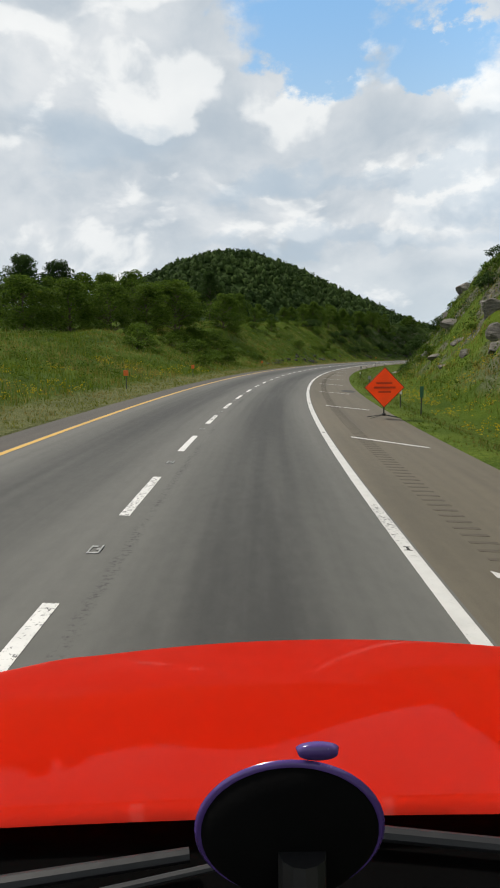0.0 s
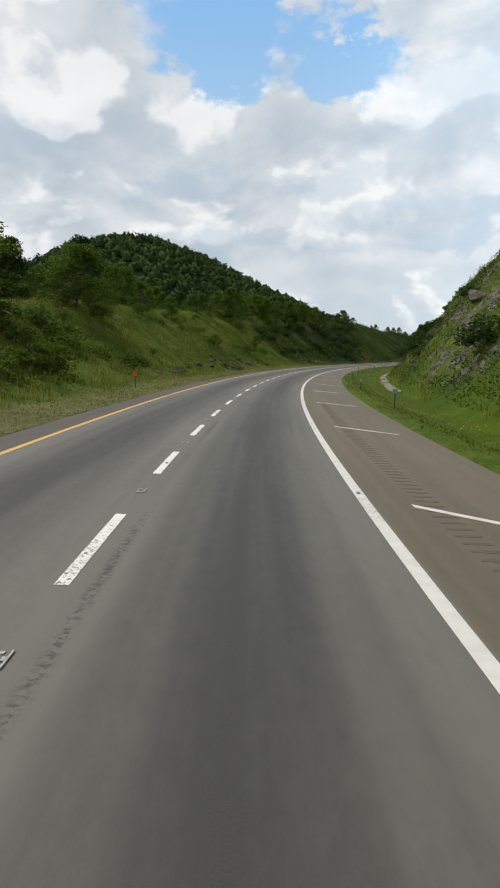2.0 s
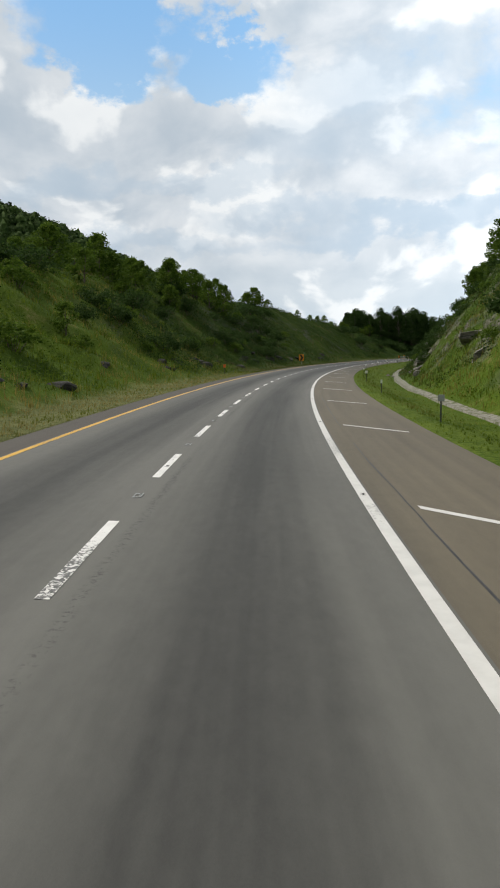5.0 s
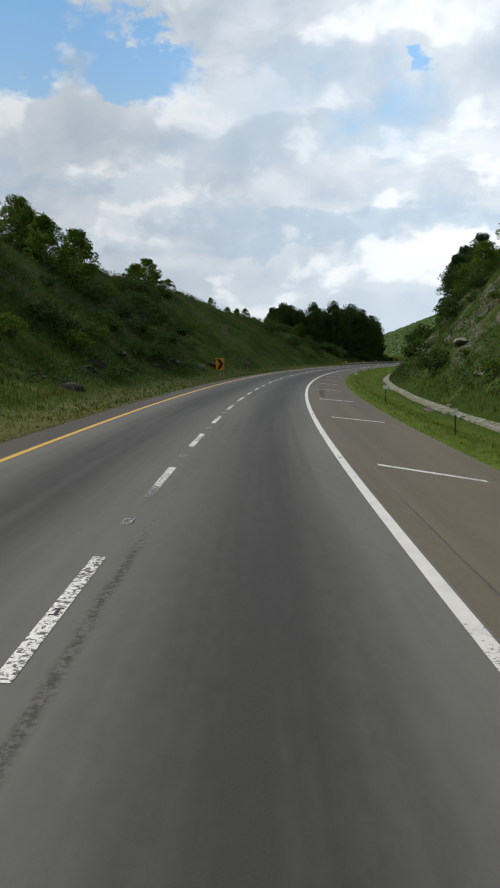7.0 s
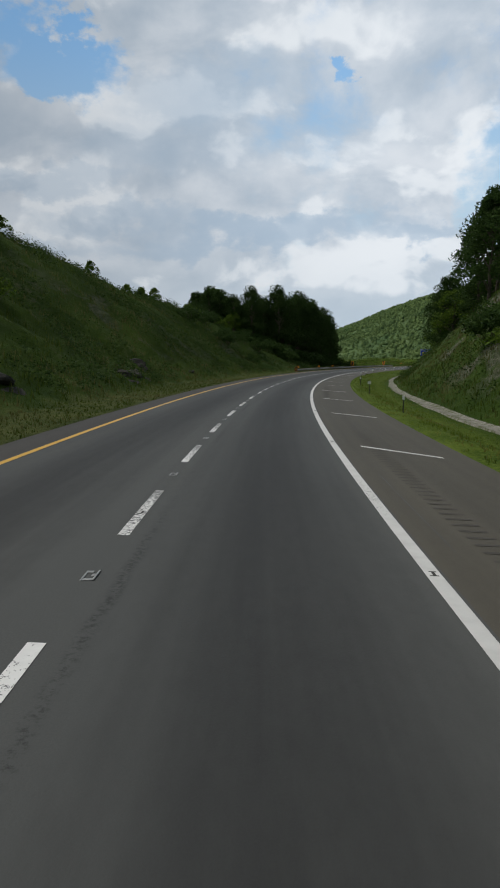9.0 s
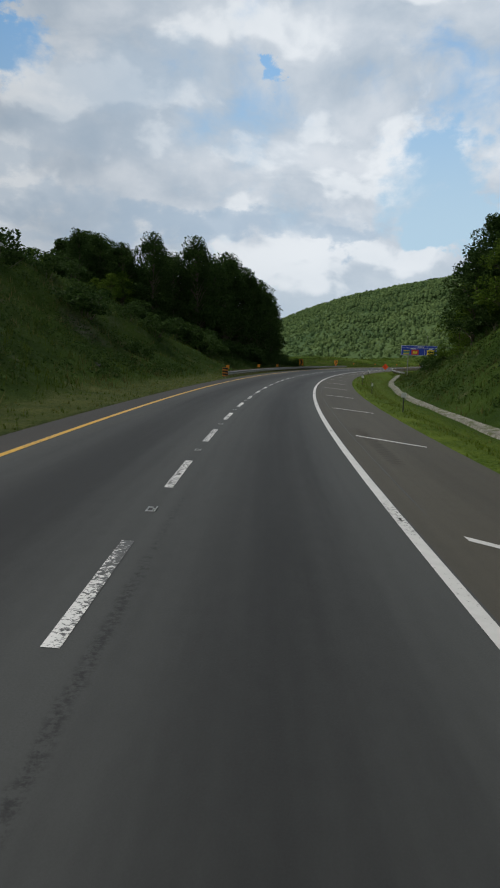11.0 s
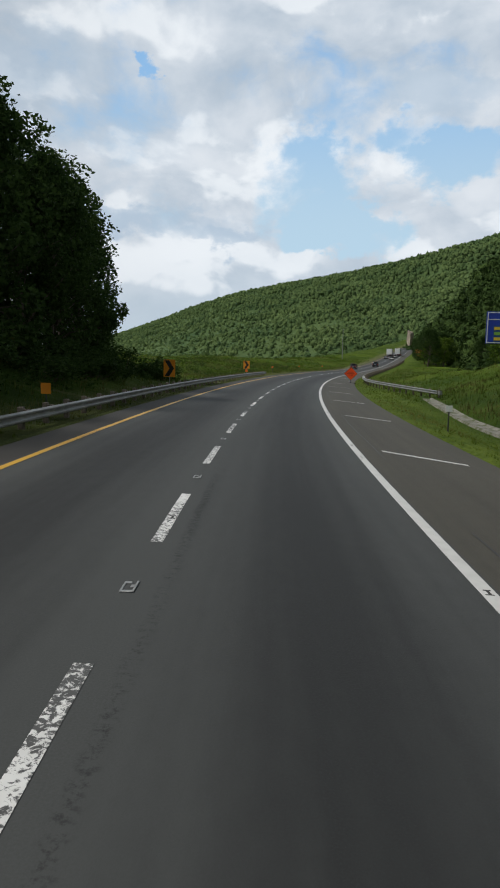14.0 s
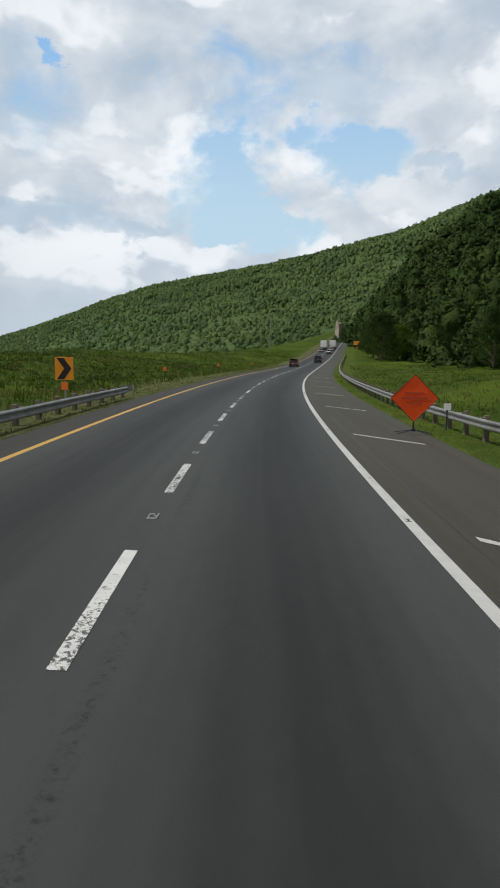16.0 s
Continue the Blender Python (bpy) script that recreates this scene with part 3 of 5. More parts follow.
def make_bush(seed, height, spread, mat, label, per=46, bunches=22, leaf=0.13):
    rng = np.random.default_rng(seed)
    root = thing("bush", pose(0, 0, -500), label, "bush", "roadside bushes")
    bm = bmesh.new()
    cs, rs = [], []
    for k in range(bunches):
        a, q = rng.uniform(0, 6.28), spread * rng.uniform(0, 1) ** 0.5
        c = Vector((math.cos(a) * q, math.sin(a) * q, height * (0.25 + 0.65 * rng.uniform(0, 1) * (1 - (q / spread) ** 2 * 0.6))))
        cs.append(c[:]), rs.append(spread * rng.uniform(0.22, 0.42))
        if k % 3 == 0:
            rod((c.x * 0.15, c.y * 0.15, -0.3), c, 0.035, 0.012, 5, bm)
    part("stem", bm, M_BARK, root)
    v, f = leaf_cards(np.array(cs), np.array(rs), per, leaf, rng)
    part("leaves", mesh_of("leaves", v.tolist(), f.tolist(), mat), None, root)
    return root


TREES = [make_tree(11, 15.0, 4.6, 0.20, 100, 110, 0.18, M_LEAF_DARK, label="tall dark green broadleaf tree on the roadside bank", group="roadside trees"),
         make_tree(12, 12.0, 4.4, 0.16, 90, 90, 0.18, M_LEAF, label="round green broadleaf tree on the grassy bank", group="roadside trees"),
         make_tree(13, 8.5, 3.0, 0.14, 60, 60, 0.20, M_LEAF, label="young green broadleaf tree on the bank", group="roadside trees"),
         make_tree(14, 18.0, 5.2, 0.14, 120, 120, 0.19, M_LEAF_DARK, label="tall dense dark broadleaf tree beside the guardrail", group="roadside trees"),
         make_tree(15, 5.0, 1.9, 0.18, 34, 52, 0.15, M_LEAF, label="small sapling with sparse green leaves", group="roadside trees")]
BUSHES = [make_bush(21, 2.2, 1.7, M_LEAF, "leafy green bush on the grassy bank"),
          make_bush(22, 1.4, 1.3, M_LEAF, "low rounded bush in the roadside grass", 40, 18, 0.11),
          make_bush(23, 3.2, 2.3, M_LEAF_DARK, "dense dark bush on the slope", 52, 30, 0.15)]


def plant(kind, s, l, size, rng, drop=0.15, wide=1.0):
    p = at(s, l, ground_z(s, l) - drop)
    m = pose(p.x, p.y, p.z, rng.uniform(-3, 3), rng.uniform(-3, 3), rng.uniform(0, 360)) @ Matrix.Diagonal((size * wide, size * wide, size, 1))
    ob = copy_thing(kind, m)
    ob.matrix_basis = m
    return ob


def plant_all():
    rng = np.random.default_rng(77)

    def row(n, s0, s1, l0, l1, kinds, a, b, wide=1.0):
        for _ in range(n):
            plant(kinds[rng.integers(len(kinds))], rng.uniform(s0, s1), rng.uniform(l0, l1), rng.uniform(a, b), rng, wide=wide)
    T, B = TREES, BUSHES
    # beyond the low field at the start
    row(5, 52, 72, -46, -38, [T[1], T[2]], 0.8, 1.1)
    row(26, 95, 190, -62, -44, [T[1], T[0], T[1]], 0.7, 1.05)
    row(22, 150, 260, -44, -32, [T[1], T[2], B[2]], 0.55, 1.0)
    row(12, 120, 230, -27, -15, [B[0], B[1], T[4]], 0.5, 1.0)
    row(24, 70, 114, -21, -10.5, [B[0], B[1], B[0]], 0.6, 1.1)
    row(9, 120, 200, -26, -17, [B[0], B[1]], 0.5, 0.95)
    for s, l, k in ((96, -24, 0.66), (100, -21, 0.72), (92, -28, 0.66), (89, -33, 0.72), (86, -38, 0.75), (107, -23, 0.7), (126, -21, 0.62)):
        plant(T[1], s, l, k, rng, wide=1.3)
    row(16, 86, 114, -19, -11, [B[0]], 0.55, 0.95, 1.2)
    row(22, 424, 468, -13.5, -10, [B[2]], 0.4, 0.75, 1.2)
    row(14, 116, 205, -22, -13, [T[4], B[0], B[1]], 0.45, 0.9)
    # top of the left bank in the middle of the bend
    row(22, 215, 285, -38, -25, [T[2], B[2], T[1]], 0.34, 0.55)
    row(60, 190, 300, -25, -11.5, [B[0], B[2], B[2]], 0.5, 1.0)
    row(10, 225, 275, -26, -20, [T[2]], 0.5, 0.8)
    row(5, 300, 345, -36, -28, [B[0], B[2], T[4]], 0.3, 0.5)
    row(10, 345, 392, -38, -27, [T[2], B[2]], 0.28, 0.45)
    # the tall dark wood by the left guardrail
    row(14, 384, 410, -36, -24, [T[2], T[1]], 0.28, 0.42)
    row(26, 408, 460, -38, -20, [T[0], T[3]], 0.60, 0.80)
    row(12, 400, 460, -18, -13, [B[2], B[2]], 0.7, 1.1)
    row(16, 402, 448, -34, -22, [T[0], T[3]], 0.5, 0.66, 1.25)
    row(26, 365, 432, -24, -11, [B[2], B[2], B[2]], 0.6, 1.1)
    for s, l, k in ((463, -19.4, 0.80), (456, -17.6, 0.92), (446, -18.2, 0.98), (434, -18.8, 1.0)):
        plant(T[3], s, l, k, rng)
    for s, l, k in ((402, -31, 0.55), (406, -29.6, 0.60), (409, -26.5, 0.50), (412, -24, 0.76), (416, -22, 0.68), (419, -19, 0.93), (424, -18.5, 0.80), (429, -17, 0.92), (434, -16, 0.76),
                    (438, -15, 0.88), (443, -14.5, 0.70), (446, -13.8, 0.76), (450, -13.5, 0.66)):
        plant(T[3], s, l, k, rng, wide=0.78)
    for s, l, k in ((307, -29.5, 0.50), (311, -31, 0.55), (315, -30.5, 0.62), (320, -31.5, 0.5), (326, -31, 0.34)):
        plant(T[2], s, l, k, rng, wide=1.3)
    # right bank
    for s, l, k, q in ((395, 20.5, 0.78, 0), (390.5, 22, 0.85, 0), (402, 20, 0.55, 1), (398, 22.5, 0.8, 1), (386, 22.5, 0.7, 1), (407, 21.5, 0.5, 2)):
        plant(T[q], s, l, k, rng)
    row(8, 215, 262, 22, 32, [T[2], B[2]], 0.5, 0.75)
    row(14, 262, 330, 23, 36, [T[1], T[2]], 0.42, 0.62)
    row(8, 330, 372, 26, 38, [T[1], T[2]], 0.6, 0.9)
    for s, l, k in ((350, 24.5, 0.95), (357, 26.5, 1.0), (364, 25.0, 0.9), (318, 27, 0.6)):
        plant(T[0], s, l, k, rng)
    row(9, 385, 425, 23, 34, [T[1], T[0]], 0.6, 0.85)
    row(24, 222, 310, 15, 23, [B[0], B[2], B[1]], 0.35, 0.75)
    row(10, 385, 420, 17, 24, [B[0], B[2]], 0.6, 1.1)
    row(36, 40, 260, 15, 27, [B[0], B[1], B[2]], 0.4, 0.9)
    row(12, 270, 360, 16, 24, [B[0], B[2]], 0.6, 1.1)
    # by the field at the end of the bend
    row(22, 520, 640, 38, 70, [T[1], T[0], B[2]], 0.8, 1.1)
    row(5, 480, 505, 24, 36, [B[2], T[2]], 0.7, 0.9)
    row(26, 640, 760, 14, 50, [T[0], T[1]], 0.7, 1.0)
    for ob in (*TREES, *BUSHES):
        for o in (*ob.children_recursive, ob):
            bpy.data.objects.remove(o)


plant_all()


def tufts(name, n, s0, s1, l0, l1, h0, h1, blades, mat, rng, label, lean=0.45, width=0.012, keep=None, category="grass"):
    """Tufts of blades on the ground, joined."""
    s, l = rng.uniform(s0, s1, n), rng.uniform(l0, l1, n)
    if keep is not None:
        k = keep(s, l)
        s, l = s[k], l[k]
        n = len(s)
    z = lie(s, l)
    x, y = at_many(s, l)
    m = n * blades
    base = np.repeat(np.column_stack([x, y, z - 0.03]), blades, axis=0)
    h = np.repeat(rng.uniform(h0, h1, n), blades) * rng.uniform(0.6, 1.1, m)
    base[:, :2] += rng.normal(scale=1, size=(m, 2)) * (h * 0.25)[:, None]
    a = rng.uniform(0, 6.28, m)
    tip = base + np.column_stack([np.cos(a) * h * lean * rng.uniform(0, 1, m), np.sin(a) * h * lean * rng.uniform(0, 1, m), h])
    side = np.column_stack([-np.sin(a), np.cos(a), np.zeros(m)]) * (width + h * 0.035)[:, None]
    v = np.stack([base - side, base + side, tip], axis=1).reshape(-1, 3)
    f = np.arange(m * 3).reshape(-1, 3)
    tagged(new(name, mesh_of(name, v.tolist(), f.tolist(), mat)), label, category, kind="stuff")


def herbs(name, n, s0, s1, l0, l1, h, leaf, mat, rng, label, per=7, keep=None, category="weeds"):
    """Leafy weeds and low brush: small bunches of leaves close over the ground, joined."""
    s, l = rng.uniform(s0, s1, n), rng.uniform(l0, l1, n)
    if keep is not None:
        k = keep(s, l)
        s, l = s[k], l[k]
    x, y = at_many(s, l)
    hh = h * rng.uniform(0.4, 1.2, len(s))
    v, f = leaf_cards(np.column_stack([x, y, lie(s, l) + hh * 0.45]), hh, per, leaf, rng, 0.9)
    tagged(new(name, mesh_of(name, v.tolist(), f.tolist(), mat)), label, category, kind="stuff")


def patchy(scale, seed, cut):
    def f(s, l):
        x, y = at_many(s, l)
        return fbm(x, y, scale, 2, seed) > cut
    return f


def grow():
    rng = np.random.default_rng(5)
    tufts("verge_grass", 6000, 222, 330, -9.0, -4.75, 0.06, 0.20, 4, M_GRASS_SHADE, rng, "short dull green grass along the inner shoulder")
    tufts("verge_grass", 10000, -4, 228, -9.0, -4.75, 0.06, 0.20, 4, M_VERGE, rng, "short uneven grass along the inner shoulder")
    tufts("verge_grass", 6000, 330, 620, -9.0, -4.75, 0.06, 0.20, 4, M_FIELD, rng, "short uneven grass along the inner shoulder")
    tufts("verge_grass", 20000, -4, 560, 7.1, 11.6, 0.05, 0.17, 4, M_MOWN, rng, "mown yellowish green grass beside the shoulder")
    tufts("bank_grass", 9000, 385, 560, -32, -7.0, 0.22, 0.6, 3, M_GRASS_SHADE, rng, "tall rough grass behind the guardrail", 0.6)
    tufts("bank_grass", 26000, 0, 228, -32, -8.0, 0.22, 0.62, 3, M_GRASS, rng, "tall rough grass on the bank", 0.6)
    # banks of the cutting: blades with the shade in their colour
    tufts("bank_grass", 16000, 215, 385, -32, -8.0, 0.22, 0.6, 3, M_GRASS_SHADE, rng, "tall rough grass on the bank", 0.6)
    tufts("bank_grass", 10000, 200, 330, 12.8, 28, 0.2, 0.6, 3, M_GRASS_SHADE, rng, "grass on the cutting, shade put into its colour", 0.6)
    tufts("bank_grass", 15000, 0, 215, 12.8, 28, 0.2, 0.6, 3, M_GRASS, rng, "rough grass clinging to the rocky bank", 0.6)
    tufts("bank_grass", 12000, 320, 470, 12.8, 34, 0.2, 0.55, 3, M_GRASS_SHADE, rng, "rough grass on the low bank", 0.6)
    herbs("bank_weeds", 7000, 0, 215, -32, -9.5, 0.55, 0.075, M_LEAF, rng, "leafy weeds and brambles on the bank", 20, patchy(9, 3.0, 0.02))
    # the same weeds in darker leaves, carrying the slope's shade in their colour
    herbs("bank_weeds", 4500, 340, 560, -32, -9.5, 0.5, 0.08, M_LEAF_DARK, rng, "leafy weeds on the slope", 18, patchy(9, 3.0, 0.02))
    herbs("bank_weeds", 8000, 205, 440, -32, -9.0, 0.75, 0.085, M_LEAF_DARK, rng, "dark low brush matted over the bank", 24, patchy(12, 8.0, -0.12))
    herbs("bank_weeds", 6000, 60, 420, 13.5, 30, 0.7, 0.08, M_LEAF_DARK, rng, "dark low brush on the cut slope", 24, patchy(11, 9.0, -0.02))
    tufts("field_grass", 26000, 470, 700, -75, -7.0, 0.20, 0.48, 4, M_FIELD, rng, "uneven meadow grass on the rise", 0.8, 0.018)
    tufts("field_grass", 12000, 455, 620, 10, 50, 0.16, 0.42, 4, M_FIELD, rng, "meadow grass beyond the guardrail", 0.8, 0.018)
    herbs("field_weeds", 5000, 470, 720, -85, -9, 0.7, 0.16, M_LEAF, rng, "leafy weeds among the meadow grass", 9, patchy(16, 10.0, 0.05))
    herbs("bank_weeds", 4500, 10, 225, 13.0, 30, 0.5, 0.07, M_LEAF, rng, "leafy weeds over the rocky cut", 18, patchy(7, 4.0, 0.0))
    herbs("wildflowers", 900, 20, 90, 10.5, 18, 0.32, 0.045, M_FLOWER, rng, "yellow wildflowers in the roadside grass", 10, patchy(6, 6.0, 0.05), "flowers")
    herbs("wildflowers", 500, 20, 75, -16, -8.5, 0.32, 0.05, M_FLOWER, rng, "yellow wildflowers in the roadside grass", 10, patchy(6, 7.0, 0.08), "flowers")


M_FLOWER = leafy("yellow_flowers", (0.42, 0.30, 0.015), (0.60, 0.46, 0.03))
grow()


# ---- woods and hills ----
def ico(sub):
    b = bmesh.new()
    bmesh.ops.create_icosphere(b, subdivisions=sub, radius=1.0)
    v = np.array([p.co[:] for p in b.verts])
    f = np.array([[q.index for q in p.verts] for p in b.faces])
    b.free()
    return v, f


def crowns(name, places, sizes, mat, rng, sub=1, tall=1.15, lump=0.28, leaves=14, card=(0.14, 0.36)):
    """Many tree crowns, each a lumpy dome of its own, joined into one mesh."""
    bv, bf = ico(sub)
    bf = bf[bv[bf].mean(axis=1)[:, 2] > -0.35]       # nobody sees the undersides
    forms = []
    for k in range(12):
        d = np.array([1 + lump * 2.0 * noise.noise((p[0] * 1.5 + 9 * k, p[1] * 1.5, p[2] * 1.5)) + lump * 0.8 * noise.noise((p[0] * 4 + 9 * k, p[1] * 4, p[2] * 4)) for p in bv])
        forms.append(bv * d[:, None])
    V, F, o = [], [], 0
    for (x, y, z), r in zip(places, sizes):
        a = rng.uniform(0, 6.28)
        v = forms[rng.integers(12)] * np.array([r * rng.uniform(0.85, 1.15), r * rng.uniform(0.85, 1.15), r * tall * rng.uniform(0.85, 1.2)]) * (0.78 if leaves < 40 else 0.66)
        c, q = math.cos(a), math.sin(a)
        V.append(np.column_stack([v[:, 0] * c - v[:, 1] * q + x, v[:, 0] * q + v[:, 1] * c + y, v[:, 2] + z]))
        F += (bf + o).tolist()
        o += len(v)
    # leaf bunches standing out of each crown
    n = len(places) * leaves
    cen, rr = np.repeat(np.asarray(places, dtype=float), leaves, axis=0), np.repeat(np.asarray(sizes, dtype=float), leaves)
    d = rng.normal(size=(n, 3))
    d /= np.linalg.norm(d, axis=1)[:, None]
    d[:, 2] = np.abs(d[:, 2]) * 1.2 - 0.25
    u = np.cross(d, rng.normal(size=(n, 3)))
    u /= np.linalg.norm(u, axis=1)[:, None]
    w = np.cross(d, u) * 0.7 + d * rng.uniform(-0.5, 0.9, n)[:, None]
    p = cen + d * (rr * rng.uniform(0.6 if leaves < 40 else 0.45, 1.08, n))[:, None] * np.array([1, 1, tall])
    k = (rr * rng.uniform(*card, n))[:, None]
    V.append(np.stack([p - u * k, p + w * k, p + u * k, p - w * k * 0.6], axis=1).reshape(-1, 3))
    i = np.arange(n) * 4 + o
    F += np.column_stack([i, i + 1, i + 2, i + 3]).tolist()
    return mesh_of(name, np.concatenate(V).tolist(), F, mat, None, True)


END_S = 462.0
END_H = heading(END_S)
END_P = at(END_S, 1.2)


def from_end(deg, dist):
    """x, y at an angle to the right of the road's heading at its last stretch."""
    a = END_H + radians(deg)
    return END_P.x + dist * math.sin(a), END_P.y + dist * math.cos(a)


def build_ridge(name, degs, near, far, tops, label, n_trees, size, seed, mat, base=-12.0, steps=26, leaves=16, card=(0.14, 0.36), grow_far=0.0):
    """A wooded ridge: its skyline height at several angles, falling towards the viewer from far to near."""
    rng = np.random.default_rng(seed)
    aa = np.linspace(degs[0], degs[-1], 90)
    V, F = [], []

    def z_at(i, u):
        deg = aa[0] + (aa[-1] - aa[0]) * i / 89
        n0, f0, t0 = np.interp(deg, degs, near), np.interp(deg, degs, far), np.interp(deg, degs, tops)
        x, y = from_end(deg, n0 + (f0 - n0) * u)
        spur = 0.16 * noise.fractal((x / 260, y / 260, seed), 1.0, 2.0, 3)
        up = math.sin(min(u, 1.0) * math.pi / 2) ** 1.15
        return x, y, base + (t0 - base) * (up if u <= 1 else 1 - (u - 1) * 1.6) * (1 + spur * (1 - up) * 2.0)
    us = np.linspace(0, 1.35, steps)
    for i in range(len(aa)):
        for u in us:
            V.append(z_at(i, u))
    for i in range(len(aa) - 1):
        for j in range(steps - 1):
            k = i * steps + j
            F.append((k, k + 1, k + steps + 1, k + steps))
    hill = new(name, mesh_of(name, V, F, mat, None, True))
    tagged(hill, label, "hill", kind="structure")
    P, R = [], []
    for _ in range(n_trees):
        deg, u = rng.uniform(max(degs[0], -36), min(degs[-1], 30)), rng.uniform(0, 1.03) ** 0.75
        i = (deg - aa[0]) / (aa[-1] - aa[0]) * 89
        x, y, z = z_at(i, u)
        r = size * rng.uniform(0.65, 1.35) * (1 + grow_far * u)
        P.append((x + rng.uniform(-12, 12), y + rng.uniform(-12, 12), z + r * 0.1)), R.append(r)
    woods = new("woods", crowns("woods", P, R, mat, rng, 1, leaves=leaves, card=card))
    tagged(woods, "dense broadleaf woods covering a hillside", "woods", kind="stuff")


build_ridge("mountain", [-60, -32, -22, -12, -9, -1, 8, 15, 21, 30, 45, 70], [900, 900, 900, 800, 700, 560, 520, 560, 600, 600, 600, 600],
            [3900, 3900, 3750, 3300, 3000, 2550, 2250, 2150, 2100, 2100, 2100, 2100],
            [0, 4, 52, 228, 256, 282, 318, 366, 436, 506, 545, 505], "long wooded mountain ridge", 56000, 3.3, 5, M_CANOPY_SUNLIT, leaves=7, card=(0.22, 0.50), grow_far=0.9)
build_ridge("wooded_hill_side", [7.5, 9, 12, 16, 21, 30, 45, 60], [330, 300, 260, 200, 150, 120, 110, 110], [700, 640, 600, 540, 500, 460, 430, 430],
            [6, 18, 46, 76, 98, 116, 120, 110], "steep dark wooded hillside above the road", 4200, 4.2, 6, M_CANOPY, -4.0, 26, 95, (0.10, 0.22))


def build_hill():
    """The round wooded hill beyond the left bank."""
    rng = np.random.default_rng(8)
    cx, cy = -8.0, 436.0

    def z_at(x, y):
        ridge = 56 * math.exp(-((x - cx) / 75.0) ** 2 - ((y - cy) / 90.0) ** 2) + 36 * math.exp(-((x - cx - 85) / 90.0) ** 2 - ((y - cy - 55) / 80.0) ** 2) + 26 * math.exp(-((x - cx + 95) / 85.0) ** 2 - ((y - cy + 5) / 90.0) ** 2)
        return -6 + ridge
    xs, ys = np.linspace(cx - 320, cx + 190, 60), np.linspace(cy - 190, cy + 260, 50)
    V = [(x, y, z_at(x, y)) for x in xs for y in ys]
    F = [(i * 50 + j, i * 50 + j + 1, (i + 1) * 50 + j + 1, (i + 1) * 50 + j) for i in range(59) for j in range(49)]
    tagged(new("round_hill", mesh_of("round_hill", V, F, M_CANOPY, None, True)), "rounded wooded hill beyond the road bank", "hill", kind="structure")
    P, R = [], []
    while len(P) < 7000:
        x, y = rng.uniform(xs[0], xs[-1]), rng.uniform(ys[0], ys[-1])
        z = z_at(x, y)
        rad = math.hypot(x - 462, y)
        if z < 0 or rad < 462 + 44:
            continue
        r = rng.uniform(1.4, 3.0)
        P.append((x, y, z + r * 0.5)), R.append(r)
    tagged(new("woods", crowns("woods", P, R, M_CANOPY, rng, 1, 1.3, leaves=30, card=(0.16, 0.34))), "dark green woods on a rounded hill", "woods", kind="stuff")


build_hill()


# ---- on the carriageway ----
M_SEAM = plain("bitumen_seal", (0.022, 0.022, 0.022), 0.6, 0, 0.3, 5.0, 0.1)
M_SEAM2 = plain("patch_asphalt", (0.040, 0.039, 0.036), 0.9, 0, 0.3, 3.0, 0.3)
M_CAST = plain("cast_iron_marker", (0.33, 0.33, 0.32), 0.5, 0.5, 0.25, 20.0, 0.1)


